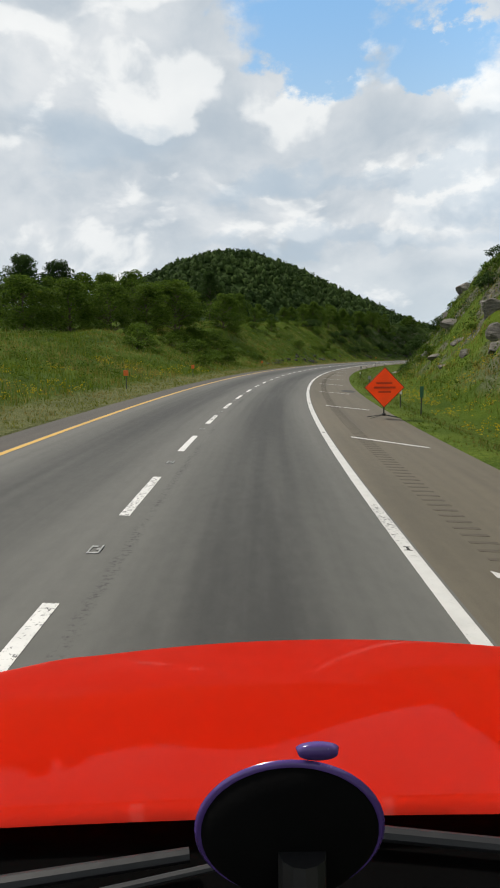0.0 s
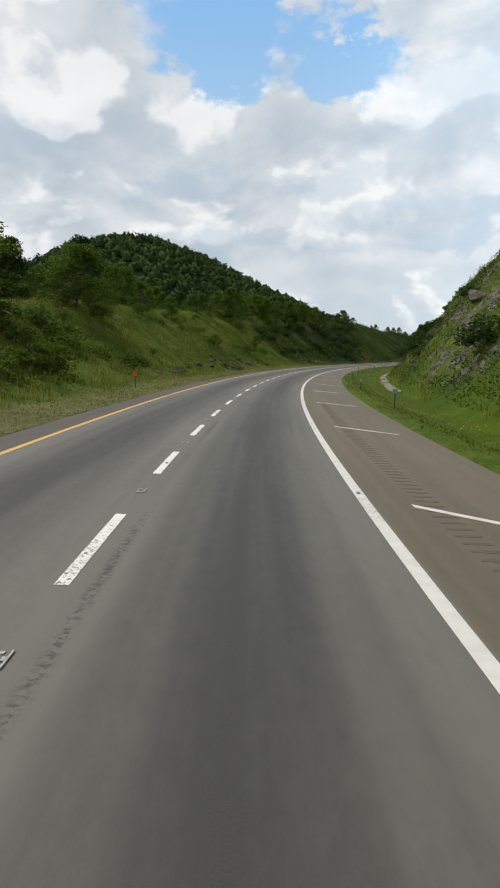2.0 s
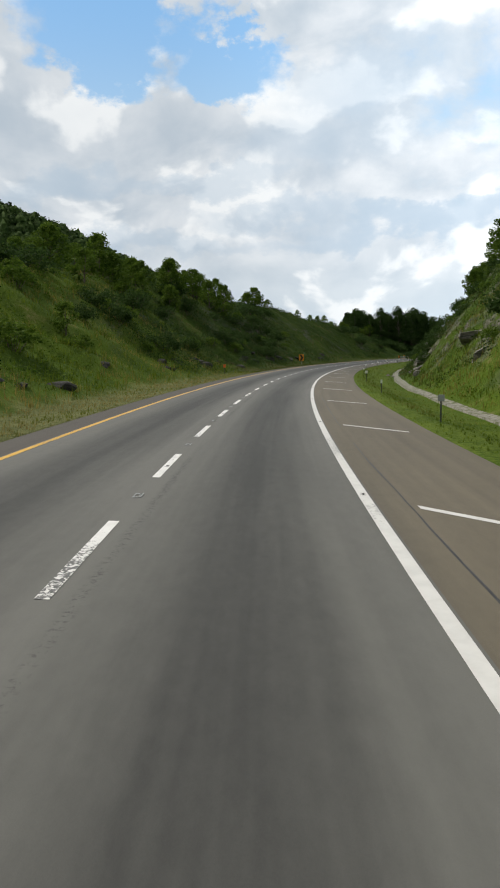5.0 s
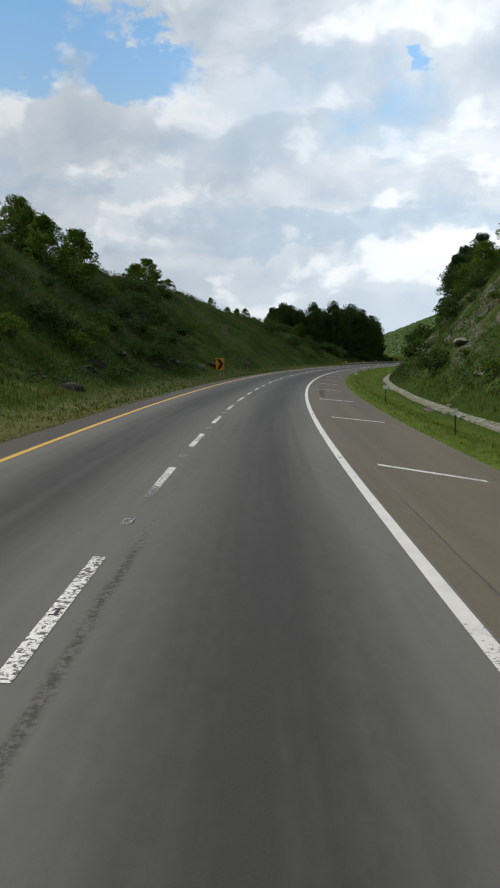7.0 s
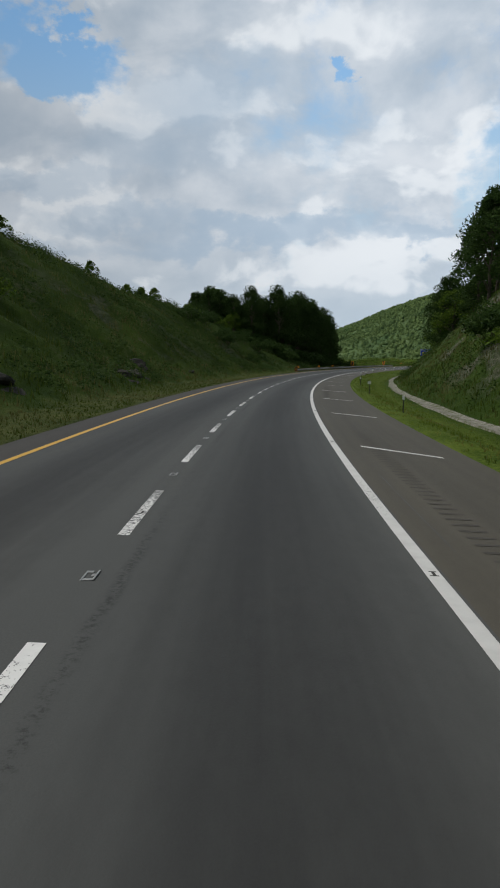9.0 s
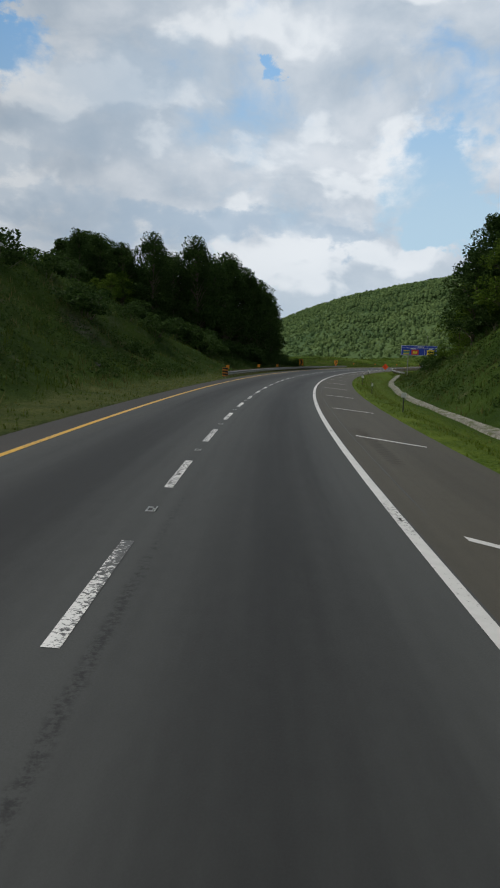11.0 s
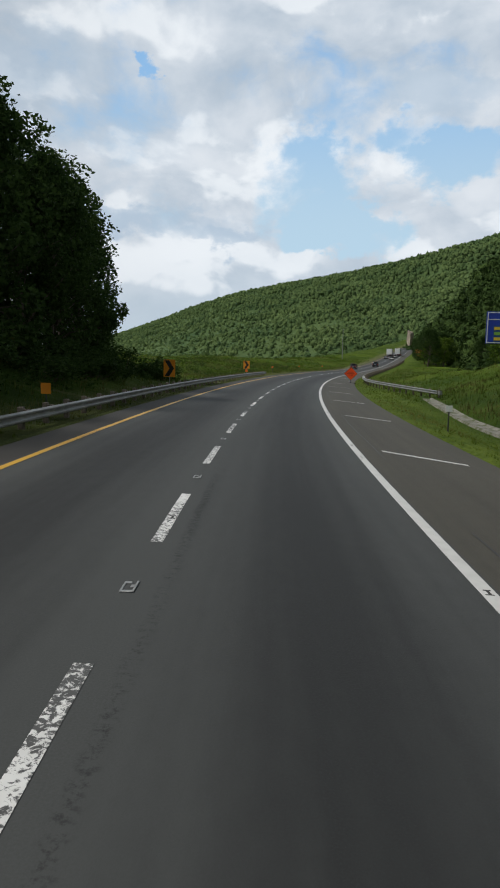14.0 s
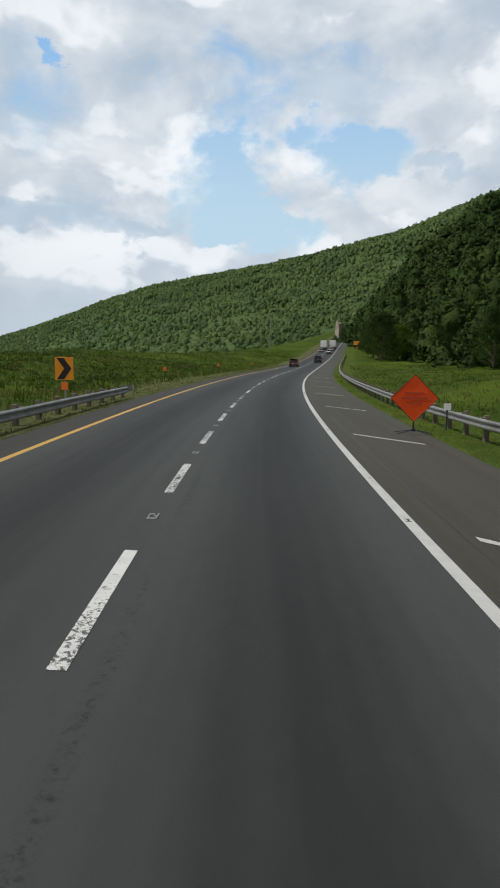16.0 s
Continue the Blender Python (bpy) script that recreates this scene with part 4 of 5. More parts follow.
def build_marks():
    # a marker casting in each gap between the dashes: two rails and a cross bar
    bm = bmesh.new()
    for x in (-0.06, 0.06):
        box(0.022, 0.30, 0.012, x, 0.02 * (x > 0), 0.005, 0.004, bm=bm)
    box(0.12, 0.045, 0.010, 0, -0.11, 0.003, 0.004, bm=bm)
    box(0.075, 0.05, 0.010, -0.03, 0.13, 0.003, 0.004, bm=bm)
    box(0.04, 0.07, 0.008, 0.03, 0.03, 0.003, 0.003, bm=bm)
    shape = bpy.data.meshes.new("lane_marker")
    bm.to_mesh(shape)
    bm.free()
    shape.materials.append(M_CAST)
    for k in range(0, 92):
        m = stand(FIRST + k * CYCLE + (DASH + CYCLE) / 2, 0.0, 0.003)
        ob = part("lane_marker", shape, None, road)
        ob.matrix_basis = m
    # dark recessed reflectors let into the edge line and into every other dash
    bm = bmesh.new()
    box(0.10, 0.022, 0.012, 0, -0.07, 0, 0.003, bm=bm)
    box(0.085, 0.022, 0.012, 0.01, 0.07, 0, 0.003, bm=bm)
    box(0.035, 0.12, 0.012, 0.01, 0, 0, 0.003, bm=bm)
    recess = bpy.data.meshes.new("recessed_reflector")
    bm.to_mesh(recess)
    bm.free()
    recess.materials.append(M_SEAM2)
    for first, l in ((8.05, 3.67), (22.55, 0.0)):
        for k in range(40):
            ob = part("recessed_reflector", recess, None, road)
            ob.matrix_basis = stand(first + 12.2 * k, l, 0.003) @ pose(0, 0, 0, 0, 2.5, 0)
    # a mended hole at the shoulder's edge
    ring = []
    for k in range(22):
        a = 2 * math.pi * k / 22
        r = 1 + 0.28 * noise.noise((math.cos(a) * 1.6, math.sin(a) * 1.6, 3.0))
        ss, ll = 45.5 + 1.5 * r * math.cos(a), 6.42 + 0.46 * r * math.sin(a)
        ring.append(at(ss, ll, 0.003 + float(tilt_z(ss, ll)))[:])
    part("asphalt_patch", mesh_of("asphalt_patch", ring, [list(range(22))], M_SEAM2), None, pave_r)
    # white bars across the shoulder
    for k in range(-1, 52):
        s0, l0, s1, l1 = 19.4 + 12.2 * k, 4.42, 17.7 + 12.2 * k, 6.30
        n = [(s0 + (s1 - s0) * u, l0 + (l1 - l0) * u) for u in (0, 0.33, 0.66, 1)]
        v, uv = [], []
        for w in (-0.115, 0.115):
            for s, l in n:
                p = at(s + w, l, 0.004 + float(tilt_z(s, l)))
                v.append(p[:]), uv.append((l, s + w))
        part("shoulder_bar", mesh_of("shoulder_bar", v, [(i, i + 1, i + 5, i + 4) for i in range(3)], M_WHITE, uv), None, pave_r)
    # dark seal along the shoulder's joint, and a cracked joint beside the lane line
    rng = np.random.default_rng(3)
    ss = np.arange(2, 560, 0.8)
    wob = np.cumsum(rng.normal(0, 0.010, len(ss)))
    wob -= np.linspace(0, wob[-1], len(ss))
    v, uv = [], []
    for i, s in enumerate(ss):
        h = 0.019 * (0.5 + 0.9 * abs(noise.noise((s * 0.35, 4.33, 2.0))))
        for w in (-h, h):
            p = at(s, 4.33 + wob[i] + w, 0.004 + float(tilt_z(s, 4.33)))
            v.append(p[:]), uv.append((4.33 + w, s))
    keep = [i for i in range(len(ss) - 1) if ss[i] > 92 and noise.noise((ss[i] * 0.09, 5.0, 1.0)) > -0.18]
    part("joint_seal", mesh_of("joint_seal", v, [(2 * i, 2 * i + 1, 2 * i + 3, 2 * i + 2) for i in keep], M_SEAM, uv), None, pave_r)
    # rumble grooves pressed into the shoulder
    groove = bpy.data.meshes.new("rumble_groove")
    b = box(0.38, 0.10, 0.005, 0, 0, -0.0005, 0.002)
    b.to_mesh(groove)
    b.free()
    groove.materials.append(M_GROOVE)
    for k in range(250):
        s = 2.0 + k * 0.36
        ob = part("rumble_groove", groove, None, pave_r)
        ob.matrix_basis = stand(s, 4.75, 0.0) @ pose(0, 0, 0, 0, 2.5, 0)
    v, f = [], []
    for k in range(420):
        s = 195.0 + k * 0.36
        if noise.noise((s * 0.05, 8.0, 1.0)) < 0.05:
            continue
        for a, b in ((-0.045, 4.55), (0.045, 4.55), (0.045, 4.95), (-0.045, 4.95)):
            p = at(s + a, b, 0.003 + float(tilt_z(s, b)))
            v.append(p[:])
        i = len(v)
        f.append((i - 4, i - 3, i - 2, i - 1))
    tagged(part("rumble_grooves", mesh_of("rumble_grooves", v, f, M_GROOVE_FAINT), None, pave_r), "rumble grooves in the asphalt shoulder", kind="stuff")


M_GROOVE = plain("groove_asphalt", (0.086, 0.073, 0.053), 0.95, 0, 0.25, 8.0, 0.3)
M_GROOVE_FAINT = plain("faint_groove_asphalt", (0.056, 0.051, 0.042), 0.95, 0, 0.25, 8.0, 0.3)
build_marks()


# ---- concrete ditch on the right ----
def channel_material():
    """Old concrete, silted and overgrown in patches."""
    m, n, b = material("silted_concrete", 0.9)
    p = place(n)
    grime, fine = n.noise(p, 1.8, 6.0, 0.7), n.noise(p, 7.0, 5.0, 0.7)
    c = n.mix(n.ramp(fine, 0.35, 0.7), (0.15, 0.14, 0.115), (0.30, 0.285, 0.245))
    c = n.mix(n.ramp(n.math("ADD", grime, n.math("MULTIPLY", fine, 0.2)), 0.56, 0.68), c, (0.075, 0.085, 0.03))
    n.put(b.inputs["Base Color"], c)
    bump(n, b, fine, 0.5, 0.03)
    return m


M_CHANNEL = channel_material()



def build_ditch():
    ss = np.arange(120, 458, 1.5)
    prof = [(-0.60, -0.12), (-0.48, 0.07), (-0.20, 0.03), (0.20, 0.04), (0.50, 0.12), (0.60, -0.05)]
    v, f = [], []
    for i, s in enumerate(ss):
        c = 12.2 + 0.35 * noise.noise((s * 0.03, 1.0, 4.0))
        z = float(lie(np.array([s]), np.array([c]), False)[0])
        for a, b in prof:
            v.append(at(s, c + a * (0.75 + 0.5 * noise.noise((s * 0.12, a, 6.0))), z + b + 0.05)[:])
        if i:
            k = 6 * (i - 1)
            f += [(k + j, k + j + 1, k + j + 7, k + j + 6) for j in range(5)]
    tagged(new("trim_ditch", mesh_of("trim_ditch", v, f, M_CHANNEL)), "pale weathered concrete drainage channel in the grass", "ditch", kind="structure")


build_ditch()


def make_rock(seed, r):
    """An angular broken rock, flattened at its foot."""
    rng = np.random.default_rng(seed)
    b = bmesh.new()
    bmesh.ops.create_icosphere(b, subdivisions=3, radius=1.0)
    cuts = [(Vector(rng.normal(size=3)).normalized(), rng.uniform(0.45, 0.8)) for _ in range(11)]
    for v in b.verts:
        for nrm, d in cuts:
            k = v.co.dot(nrm) - d
            if k > 0:
                v.co -= nrm * k
        v.co += v.co.normalized() * 0.07 * noise.noise(v.co * 3.5 + Vector((seed, 0, 0)))
        v.co = Vector((v.co.x * 1.3, v.co.y, v.co.z * 0.8)) * r
    return b


def rock_material(name, low, high):
    m, n, b = material(name, 0.9)
    p = place(n)
    lay = n.noise(n.stretch(p, 0.5, 0.5, 3.0), 1.3, 6.0, 0.65)
    fine = n.noise(p, 9.0, 5.0, 0.7)
    f = n.math("ADD", n.math("MULTIPLY", lay, 0.7), n.math("MULTIPLY", fine, 0.3))
    n.put(b.inputs["Base Color"], n.mix(n.ramp(f, 0.36, 0.66), low, high))
    bump(n, b, f, 0.9, 0.15)
    return m


M_ROCK = rock_material("layered_grey_rock", (0.050, 0.046, 0.040), (0.22, 0.20, 0.17))
# rocks under the left bank: near-black, their shade put into the colour
M_ROCK_SHADE = rock_material("shaded_rock", (0.006, 0.0055, 0.0045), (0.042, 0.038, 0.030))


def build_rocks():
    rng = np.random.default_rng(31)
    meshes, dark = [], []
    for k in range(10):
        me = bpy.data.meshes.new("rock")
        b = make_rock(40 + k, 1.0)
        b.to_mesh(me)
        b.free()
        me.materials.append(M_ROCK if k < 5 else M_ROCK_SHADE)
        (meshes if k < 5 else dark).append(me)
    spots = [(s, l, k, "grey rock ledge jutting from the grassy cut bank") for s, l, k in (
        (62, 15.5, 0.8), (66, 17.5, 1.0), (71, 16.0, 1.3), (80, 19.0, 2.2), (88, 16.5, 1.4), (98, 20.0, 2.0), (112, 18.0, 1.6), (126, 20.5, 2.1),
        (140, 16.4, 1.5), (152, 19.0, 1.9), (168, 17.0, 1.6), (182, 18.5, 2.0), (196, 16.5, 1.7), (206, 18.0, 2.0), (226, 15.8, 1.6), (236, 17.0, 2.1),
        (246, 16.2, 1.7), (262, 17.5, 1.8), (300, 17.0, 1.4), (45, 18.5, 1.7), (38, 20.0, 1.9), (54, 21.0, 2.2), (104, 23.0, 2.4), (48, 17.0, 1.5), (52, 18.2, 1.9), (57, 16.6, 1.3), (60, 19.5, 2.0), (42, 16.8, 1.1), (46, 21.5, 2.2), (65, 20.5, 2.0), (218, 14.3, 1.1), (222, 14.8, 1.5), (228, 14.2, 1.2), (232, 15.4, 1.7))]
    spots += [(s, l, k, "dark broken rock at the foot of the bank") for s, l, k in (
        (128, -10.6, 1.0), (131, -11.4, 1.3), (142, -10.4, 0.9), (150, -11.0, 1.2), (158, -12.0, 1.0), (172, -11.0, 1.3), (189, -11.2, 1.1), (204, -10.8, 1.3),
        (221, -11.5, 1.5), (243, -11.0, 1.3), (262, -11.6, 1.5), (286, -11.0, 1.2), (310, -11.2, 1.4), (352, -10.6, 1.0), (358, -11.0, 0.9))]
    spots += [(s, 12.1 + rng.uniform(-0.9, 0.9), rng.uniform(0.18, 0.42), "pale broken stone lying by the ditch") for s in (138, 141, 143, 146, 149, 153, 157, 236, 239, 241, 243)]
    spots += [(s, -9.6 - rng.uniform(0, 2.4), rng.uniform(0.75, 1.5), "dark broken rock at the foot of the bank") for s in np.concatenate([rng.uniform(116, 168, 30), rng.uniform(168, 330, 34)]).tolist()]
    for s, l, k, label in spots:
        p = at(s, l, ground_z(s, l) - ((0.40 if label.startswith("dark") else 0.25) * k if k > 0.7 else -0.1 * k))
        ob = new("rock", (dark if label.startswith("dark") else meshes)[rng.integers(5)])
        k *= 0.8 if k > 0.7 else 1.0
        sh = Matrix.Diagonal((k * rng.uniform(0.8, 1.3), k * rng.uniform(0.8, 1.2), k * rng.uniform(0.7, 1.0), 1))
        ob.matrix_basis = pose(p.x, p.y, p.z, rng.uniform(-15, 15), rng.uniform(-15, 15), rng.uniform(0, 360)) @ sh
        tagged(ob, label, "rock", "rocks on the banks")


build_rocks()


# ---- guardrails ----
WAVE = [(0.0, 0.155), (0.035, 0.150), (0.082, 0.115), (0.082, 0.075), (0.012, 0.030), (0.012, -0.030), (0.082, -0.075), (0.082, -0.115), (0.035, -0.150), (0.0, -0.155)]


def guardrail(keys, side, label, s0, s1):
    """Two-wave steel beams lapped on timber posts; side: +1 when the road is to its left."""
    ks, kl, kz = zip(*keys)
    rail = thing("guardrail", Matrix.Identity(4), label, "guardrail")

    def where(s):
        l = float(np.interp(s, ks, kl))
        return l, float(tilt_z(s, l)) + float(np.interp(s, ks, kz))
    step = 3.81
    n = int((s1 - s0) / step)
    for k in range(n):
        a, b = s0 + k * step, s0 + (k + 1) * step + 0.15
        v, f = [], []
        for i, s in enumerate((a, (a + b) / 2, b)):
            l, z = where(s)
            for th in (0.0, 0.012):
                for u, h in WAVE:
                    v.append(at(s, l - side * (u * 1.0 + th), z - 0.155 + h)[:])
        m = len(WAVE)
        for i in range(2):
            o = i * 2 * m
            for j in range(m - 1):
                f.append((o + j, o + j + 1, o + j + 1 + 2 * m, o + j + 2 * m))
                f.append((o + m + j, o + m + j + 2 * m, o + m + j + 1 + 2 * m, o + m + j + 1))
            f.append((o, o + 2 * m, o + 3 * m, o + m))
            f.append((o + m - 1, o + 2 * m - 1, o + 4 * m - 1, o + 3 * m - 1))
        part("beam", mesh_of("beam", v, f, M_GALV), None, rail)
    post = bpy.data.meshes.new("post")
    b = box(0.15, 0.20, 1.25, 0, 0, -0.55, 0.012)
    b.to_mesh(post)
    b.free()
    post.materials.append(M_WOODPOST)
    block = bpy.data.meshes.new("block")
    b = box(0.14, 0.15, 0.34, 0, 0, 0, 0.01)
    b.to_mesh(block)
    b.free()
    block.materials.append(M_WOODPOST)
    k = s0 + 0.4
    while k < s1 - 0.2:
        l, z = where(k)
        p = at(k, l + side * 0.27, z)
        o = part("post", post, None, rail)
        o.matrix_basis = pose(p.x, p.y, p.z, 0, 0, -math.degrees(heading(k)))
        p = at(k, l + side * 0.11, z - 0.155)
        o = part("block", block, None, rail)
        o.matrix_basis = pose(p.x, p.y, p.z, 0, 0, -math.degrees(heading(k)))
        k += 1.905
    # rounded end pieces
    for s, way in ((s0, -1), (s1, 1)):
        l, z = where(s)
        b = bmesh.new()
        for i in range(6):
            t0, t1 = i * 0.5, (i + 1) * 0.5
            q = [Vector((side * 0.16 * (1 - math.cos(t)), way * 0.16 * math.sin(t), 0)) for t in (t0, t1)]
            vs = [b.verts.new((p.x, p.y, h)) for p in q for h in (-0.155, 0.155)]
            b.faces.new((vs[0], vs[1], vs[3], vs[2]))
        bmesh.ops.remove_doubles(b, verts=b.verts, dist=0.001)
        bmesh.ops.solidify(b, geom=b.faces[:], thickness=0.01)
        o = part("end_terminal", b, M_GALV, rail)
        p = at(s, l, z - 0.155)
        o.matrix_basis = pose(p.x, p.y, p.z, 0, 0, -math.degrees(heading(s)))
    return rail


guardrail([(380, -5.35, 0.50), (500, -5.35, 0.50)], -1, "galvanised steel guardrail on timber posts along the inner shoulder", 379.5, 495.5)
guardrail([(457, 13.3, 0.50), (466, 11.2, 0.62), (475, 9.4, 0.70), (483, 8.4, 0.73), (492, 8.05, 0.72), (700, 8.0, 0.72)], 1,
          "galvanised steel guardrail curving along the outer shoulder", 458.0, 690)


# ---- signs and posts ----
def bars(parent, mat, rows, y, name="writing_bar"):
    """Plain bars for writing: x, z, width, height."""
    for x, z, w, h in rows:
        part(name, box(w, 0.006, h, x, y, z), mat, parent)


def diamond_sign(s, l, turn, label):
    """A cloth diamond on a spring stand with four splayed legs."""
    ob = thing("roadwork_sign", stand(s, l, 0.0, turn), label, "road sign", "portable roadwork signs")
    r = 0.78
    zc = 0.42 + r
    b = bmesh.new()
    n = 10
    g = {}
    for i in range(n + 1):
        for j in range(n + 1):
            u, v = i / n * 2 - 1, j / n * 2 - 1
            x, z = (u - v) / 2 * r, (u + v) / 2 * r
            g[i, j] = b.verts.new((x, -0.03 + 0.02 * noise.noise((x * 2.2, z * 2.2, s)), zc + z))
    for i in range(n):
        for j in range(n):
            b.faces.new((g[i, j], g[i, j + 1], g[i + 1, j + 1], g[i + 1, j]))
    bmesh.ops.solidify(b, geom=b.faces[:], thickness=0.006)
    cloth = part("cloth", b, M_ORANGE, ob, "bright orange cloth panel")
    hem = bmesh.new()
    c = [(0, r), (r, 0), (0, -r), (-r, 0)]
    for k in range(4):
        p, q = c[k], c[(k + 1) % 4]
        rod((p[0], -0.035, zc + p[1]), (q[0], -0.035, zc + q[1]), 0.012, None, 6, hem)
    part("hem", hem, M_HEM, cloth)
    bars(cloth, M_HEM2, [(-0.02, zc + 0.17, 0.62, 0.07), (0.0, zc + 0.0, 0.86, 0.075), (0.0, zc - 0.17, 0.5, 0.07)], -0.055)
    part("brace", rod((-r * 0.97, 0.0, zc), (r * 0.97, 0.0, zc), 0.011), M_GREYBAR, ob)
    part("mast", rod((0, 0.0, 0.16), (0, 0.0, zc + r * 0.97), 0.014), M_GREYBAR, ob)
    part("spring", rod((0, 0.0, 0.14), (0, 0.0, 0.44), 0.032, 0.026, 10), M_BLACK, ob)
    part("base", box(0.14, 0.14, 0.10, 0, 0, 0.14, 0.02), M_BLACK, ob)
    for sx, sy in ((-1, -1), (1, -1), (-1, 1), (1, 1)):
        part("leg", rod((sx * 0.05, sy * 0.05, 0.13), (sx * 0.62, sy * 0.34, 0.012), 0.014), M_BLACK, ob)
    return ob


M_HEM = plain("dark_hem", (0.16, 0.03, 0.015), 0.7, 0, 0.2, 6.0, 0.0)
M_HEM2 = plain("faded_print", (0.50, 0.055, 0.012), 0.6, 0, 0.15, 6.0, 0.0)
M_GREYBAR = plain("grey_fibreglass", (0.30, 0.28, 0.26), 0.5, 0, 0.1, 6.0, 0.0)
diamond_sign(26.2, 6.40, -6, "orange cloth diamond roadwork sign on a folding stand")
diamond_sign(484.1, 6.55, 4, "bright orange diamond roadwork sign standing on the shoulder")


def chevron(s, zc, w, h, label, plate):
    z0 = ground_z(s, -7.3) - float(tilt_z(s, -7.3))
    ob = thing("chevron_sign", stand(s, -7.3, 0.0, 8), label, "road sign", "curve chevrons")
    panel = part("panel", box(w, 0.012, h, 0, 0, zc, 0.004), M_AMBER, ob, "amber sheet panel")
    a, b = w * 0.40, h * 0.46
    part("arrow", prism([(-a, zc + b), (-a * 0.02, zc + b), (a, zc), (-a * 0.02, zc - b), (-a, zc - b), (a * 0.02, zc)], 0.006), M_BLACK, panel, "black chevron pointing along the bend").location = (0, -0.011, 0)
    part("post", box(0.07, 0.05, zc + h * 0.45 - z0 + 0.5, 0, 0.036, (zc + h * 0.45 + z0 - 0.5) / 2, 0.008), M_GALV, ob)
    if plate:
        part("lower_plate", box(0.32, 0.010, 0.34, 0, 0.0, zc - h / 2 - 0.27, 0.003), M_ORPLATE, ob, "small orange plate")
    return ob


M_ORPLATE = plain("orange_plate", (0.78, 0.16, 0.02), 0.5, 0, 0.1, 5.0, 0.0)
chevron(275.0, 1.35, 1.05, 1.28, "amber chevron bend sign at the foot of a shaded bank", False)
chevron(451.0, 1.22, 0.90, 1.25, "amber chevron bend sign behind the guardrail", False)
chevron(490.6, 1.33, 0.86, 1.0, "amber chevron bend sign over a small orange plate", True)


def plate_post(s, l, z, w, h, mat, label, post_mat, name="delineator"):
    """A slim post with a small reflector plate."""
    z0 = ground_z(s, l) - float(tilt_z(s, l))
    ob = thing(name, stand(s, l, 0.0, 4), label, "marker post", "marker posts")
    part("post", box(0.055, 0.035, z - z0 + 0.4, 0, 0, (z + z0 - 0.4) / 2, 0.006), post_mat, ob)
    part("plate", box(w, 0.008, h, 0, -0.026, z - h / 2 + 0.03, 0.003), mat, ob)
    return ob


M_POSTDARK = plain("dark_steel_post", (0.05, 0.055, 0.05), 0.7, 0.2, 0.2, 5.0, 0.1)
M_GREYP = plain("dull_grey_plate", (0.30, 0.31, 0.30), 0.6, 0, 0.1, 5.0, 0.0)
M_GREENP = plain("green_plate", (0.03, 0.13, 0.06), 0.5, 0, 0.1, 5.0, 0.0)
for s in (50, 90.5, 131, 168):
    plate_post(s, 8.15, 0.95, 0.24, 0.24, M_GREYP, "grey reflector plate on a dark roadside post", M_POSTDARK)
for s in (205, 238, 270.6, 310, 350, 387, 430, 486):
    plate_post(s, 8.15, 0.95, 0.26, 0.24, M_WHITEP, "white reflector plate on a dark roadside post", M_POSTDARK)
for s in (33, 68.5, 110, 149, 187, 222, 290.5, 330, 368, 413):
    plate_post(s, 8.15, 0.80, 0.11, 0.22, M_WHITEP, "slim dark marker post with a small reflector", M_POSTDARK)
plate_post(29.5, 8.5, 1.15, 0.16, 0.5, M_GREENP, "small green plate on a steel roadside post", M_POSTDARK)
for s in (39.0, 59.5, 100.1, 216.0):
    plate_post(s, -7.2, 1.0, 0.30, 0.34, M_ORPLATE, "small orange plate on a dark post in the grass", M_POSTDARK)
for s, l in ((393.4, -7.8), (414.0, -7.6), (428.5, -7.4)):
    plate_post(s, l, 0.86, 0.40, 0.42, M_AMBER, "amber square plate behind the guardrail", M_POSTDARK)
for s in (515, 545, 580):
    plate_post(s, -7.6, 1.0, 0.28, 0.3, M_ORPLATE, "small orange plate on a post in the grass", M_POSTDARK)


def object_marker(s, l):
    ob = thing("object_marker", stand(s, l, 0.0), "amber and black striped marker at the guardrail's end", "road sign")
    part("post", box(0.06, 0.04, 1.5, 0, 0.03, 0.1, 0.006), M_GALV, ob)
    panel = part("panel", box(0.55, 0.012, 0.85, 0, 0, 0.55, 0.004), M_AMBER, ob)
    for k in range(3):
        z = 0.27 + k * 0.28
        part("stripe", prism([(-0.265, z + 0.11), (-0.265, z - 0.01), (0.265, z - 0.13 + 0.02), (0.265, z + 0.02 + 0.09)], 0.005), M_BLACK, panel).location = (0, -0.010, 0)


object_marker(378.4, -5.25)


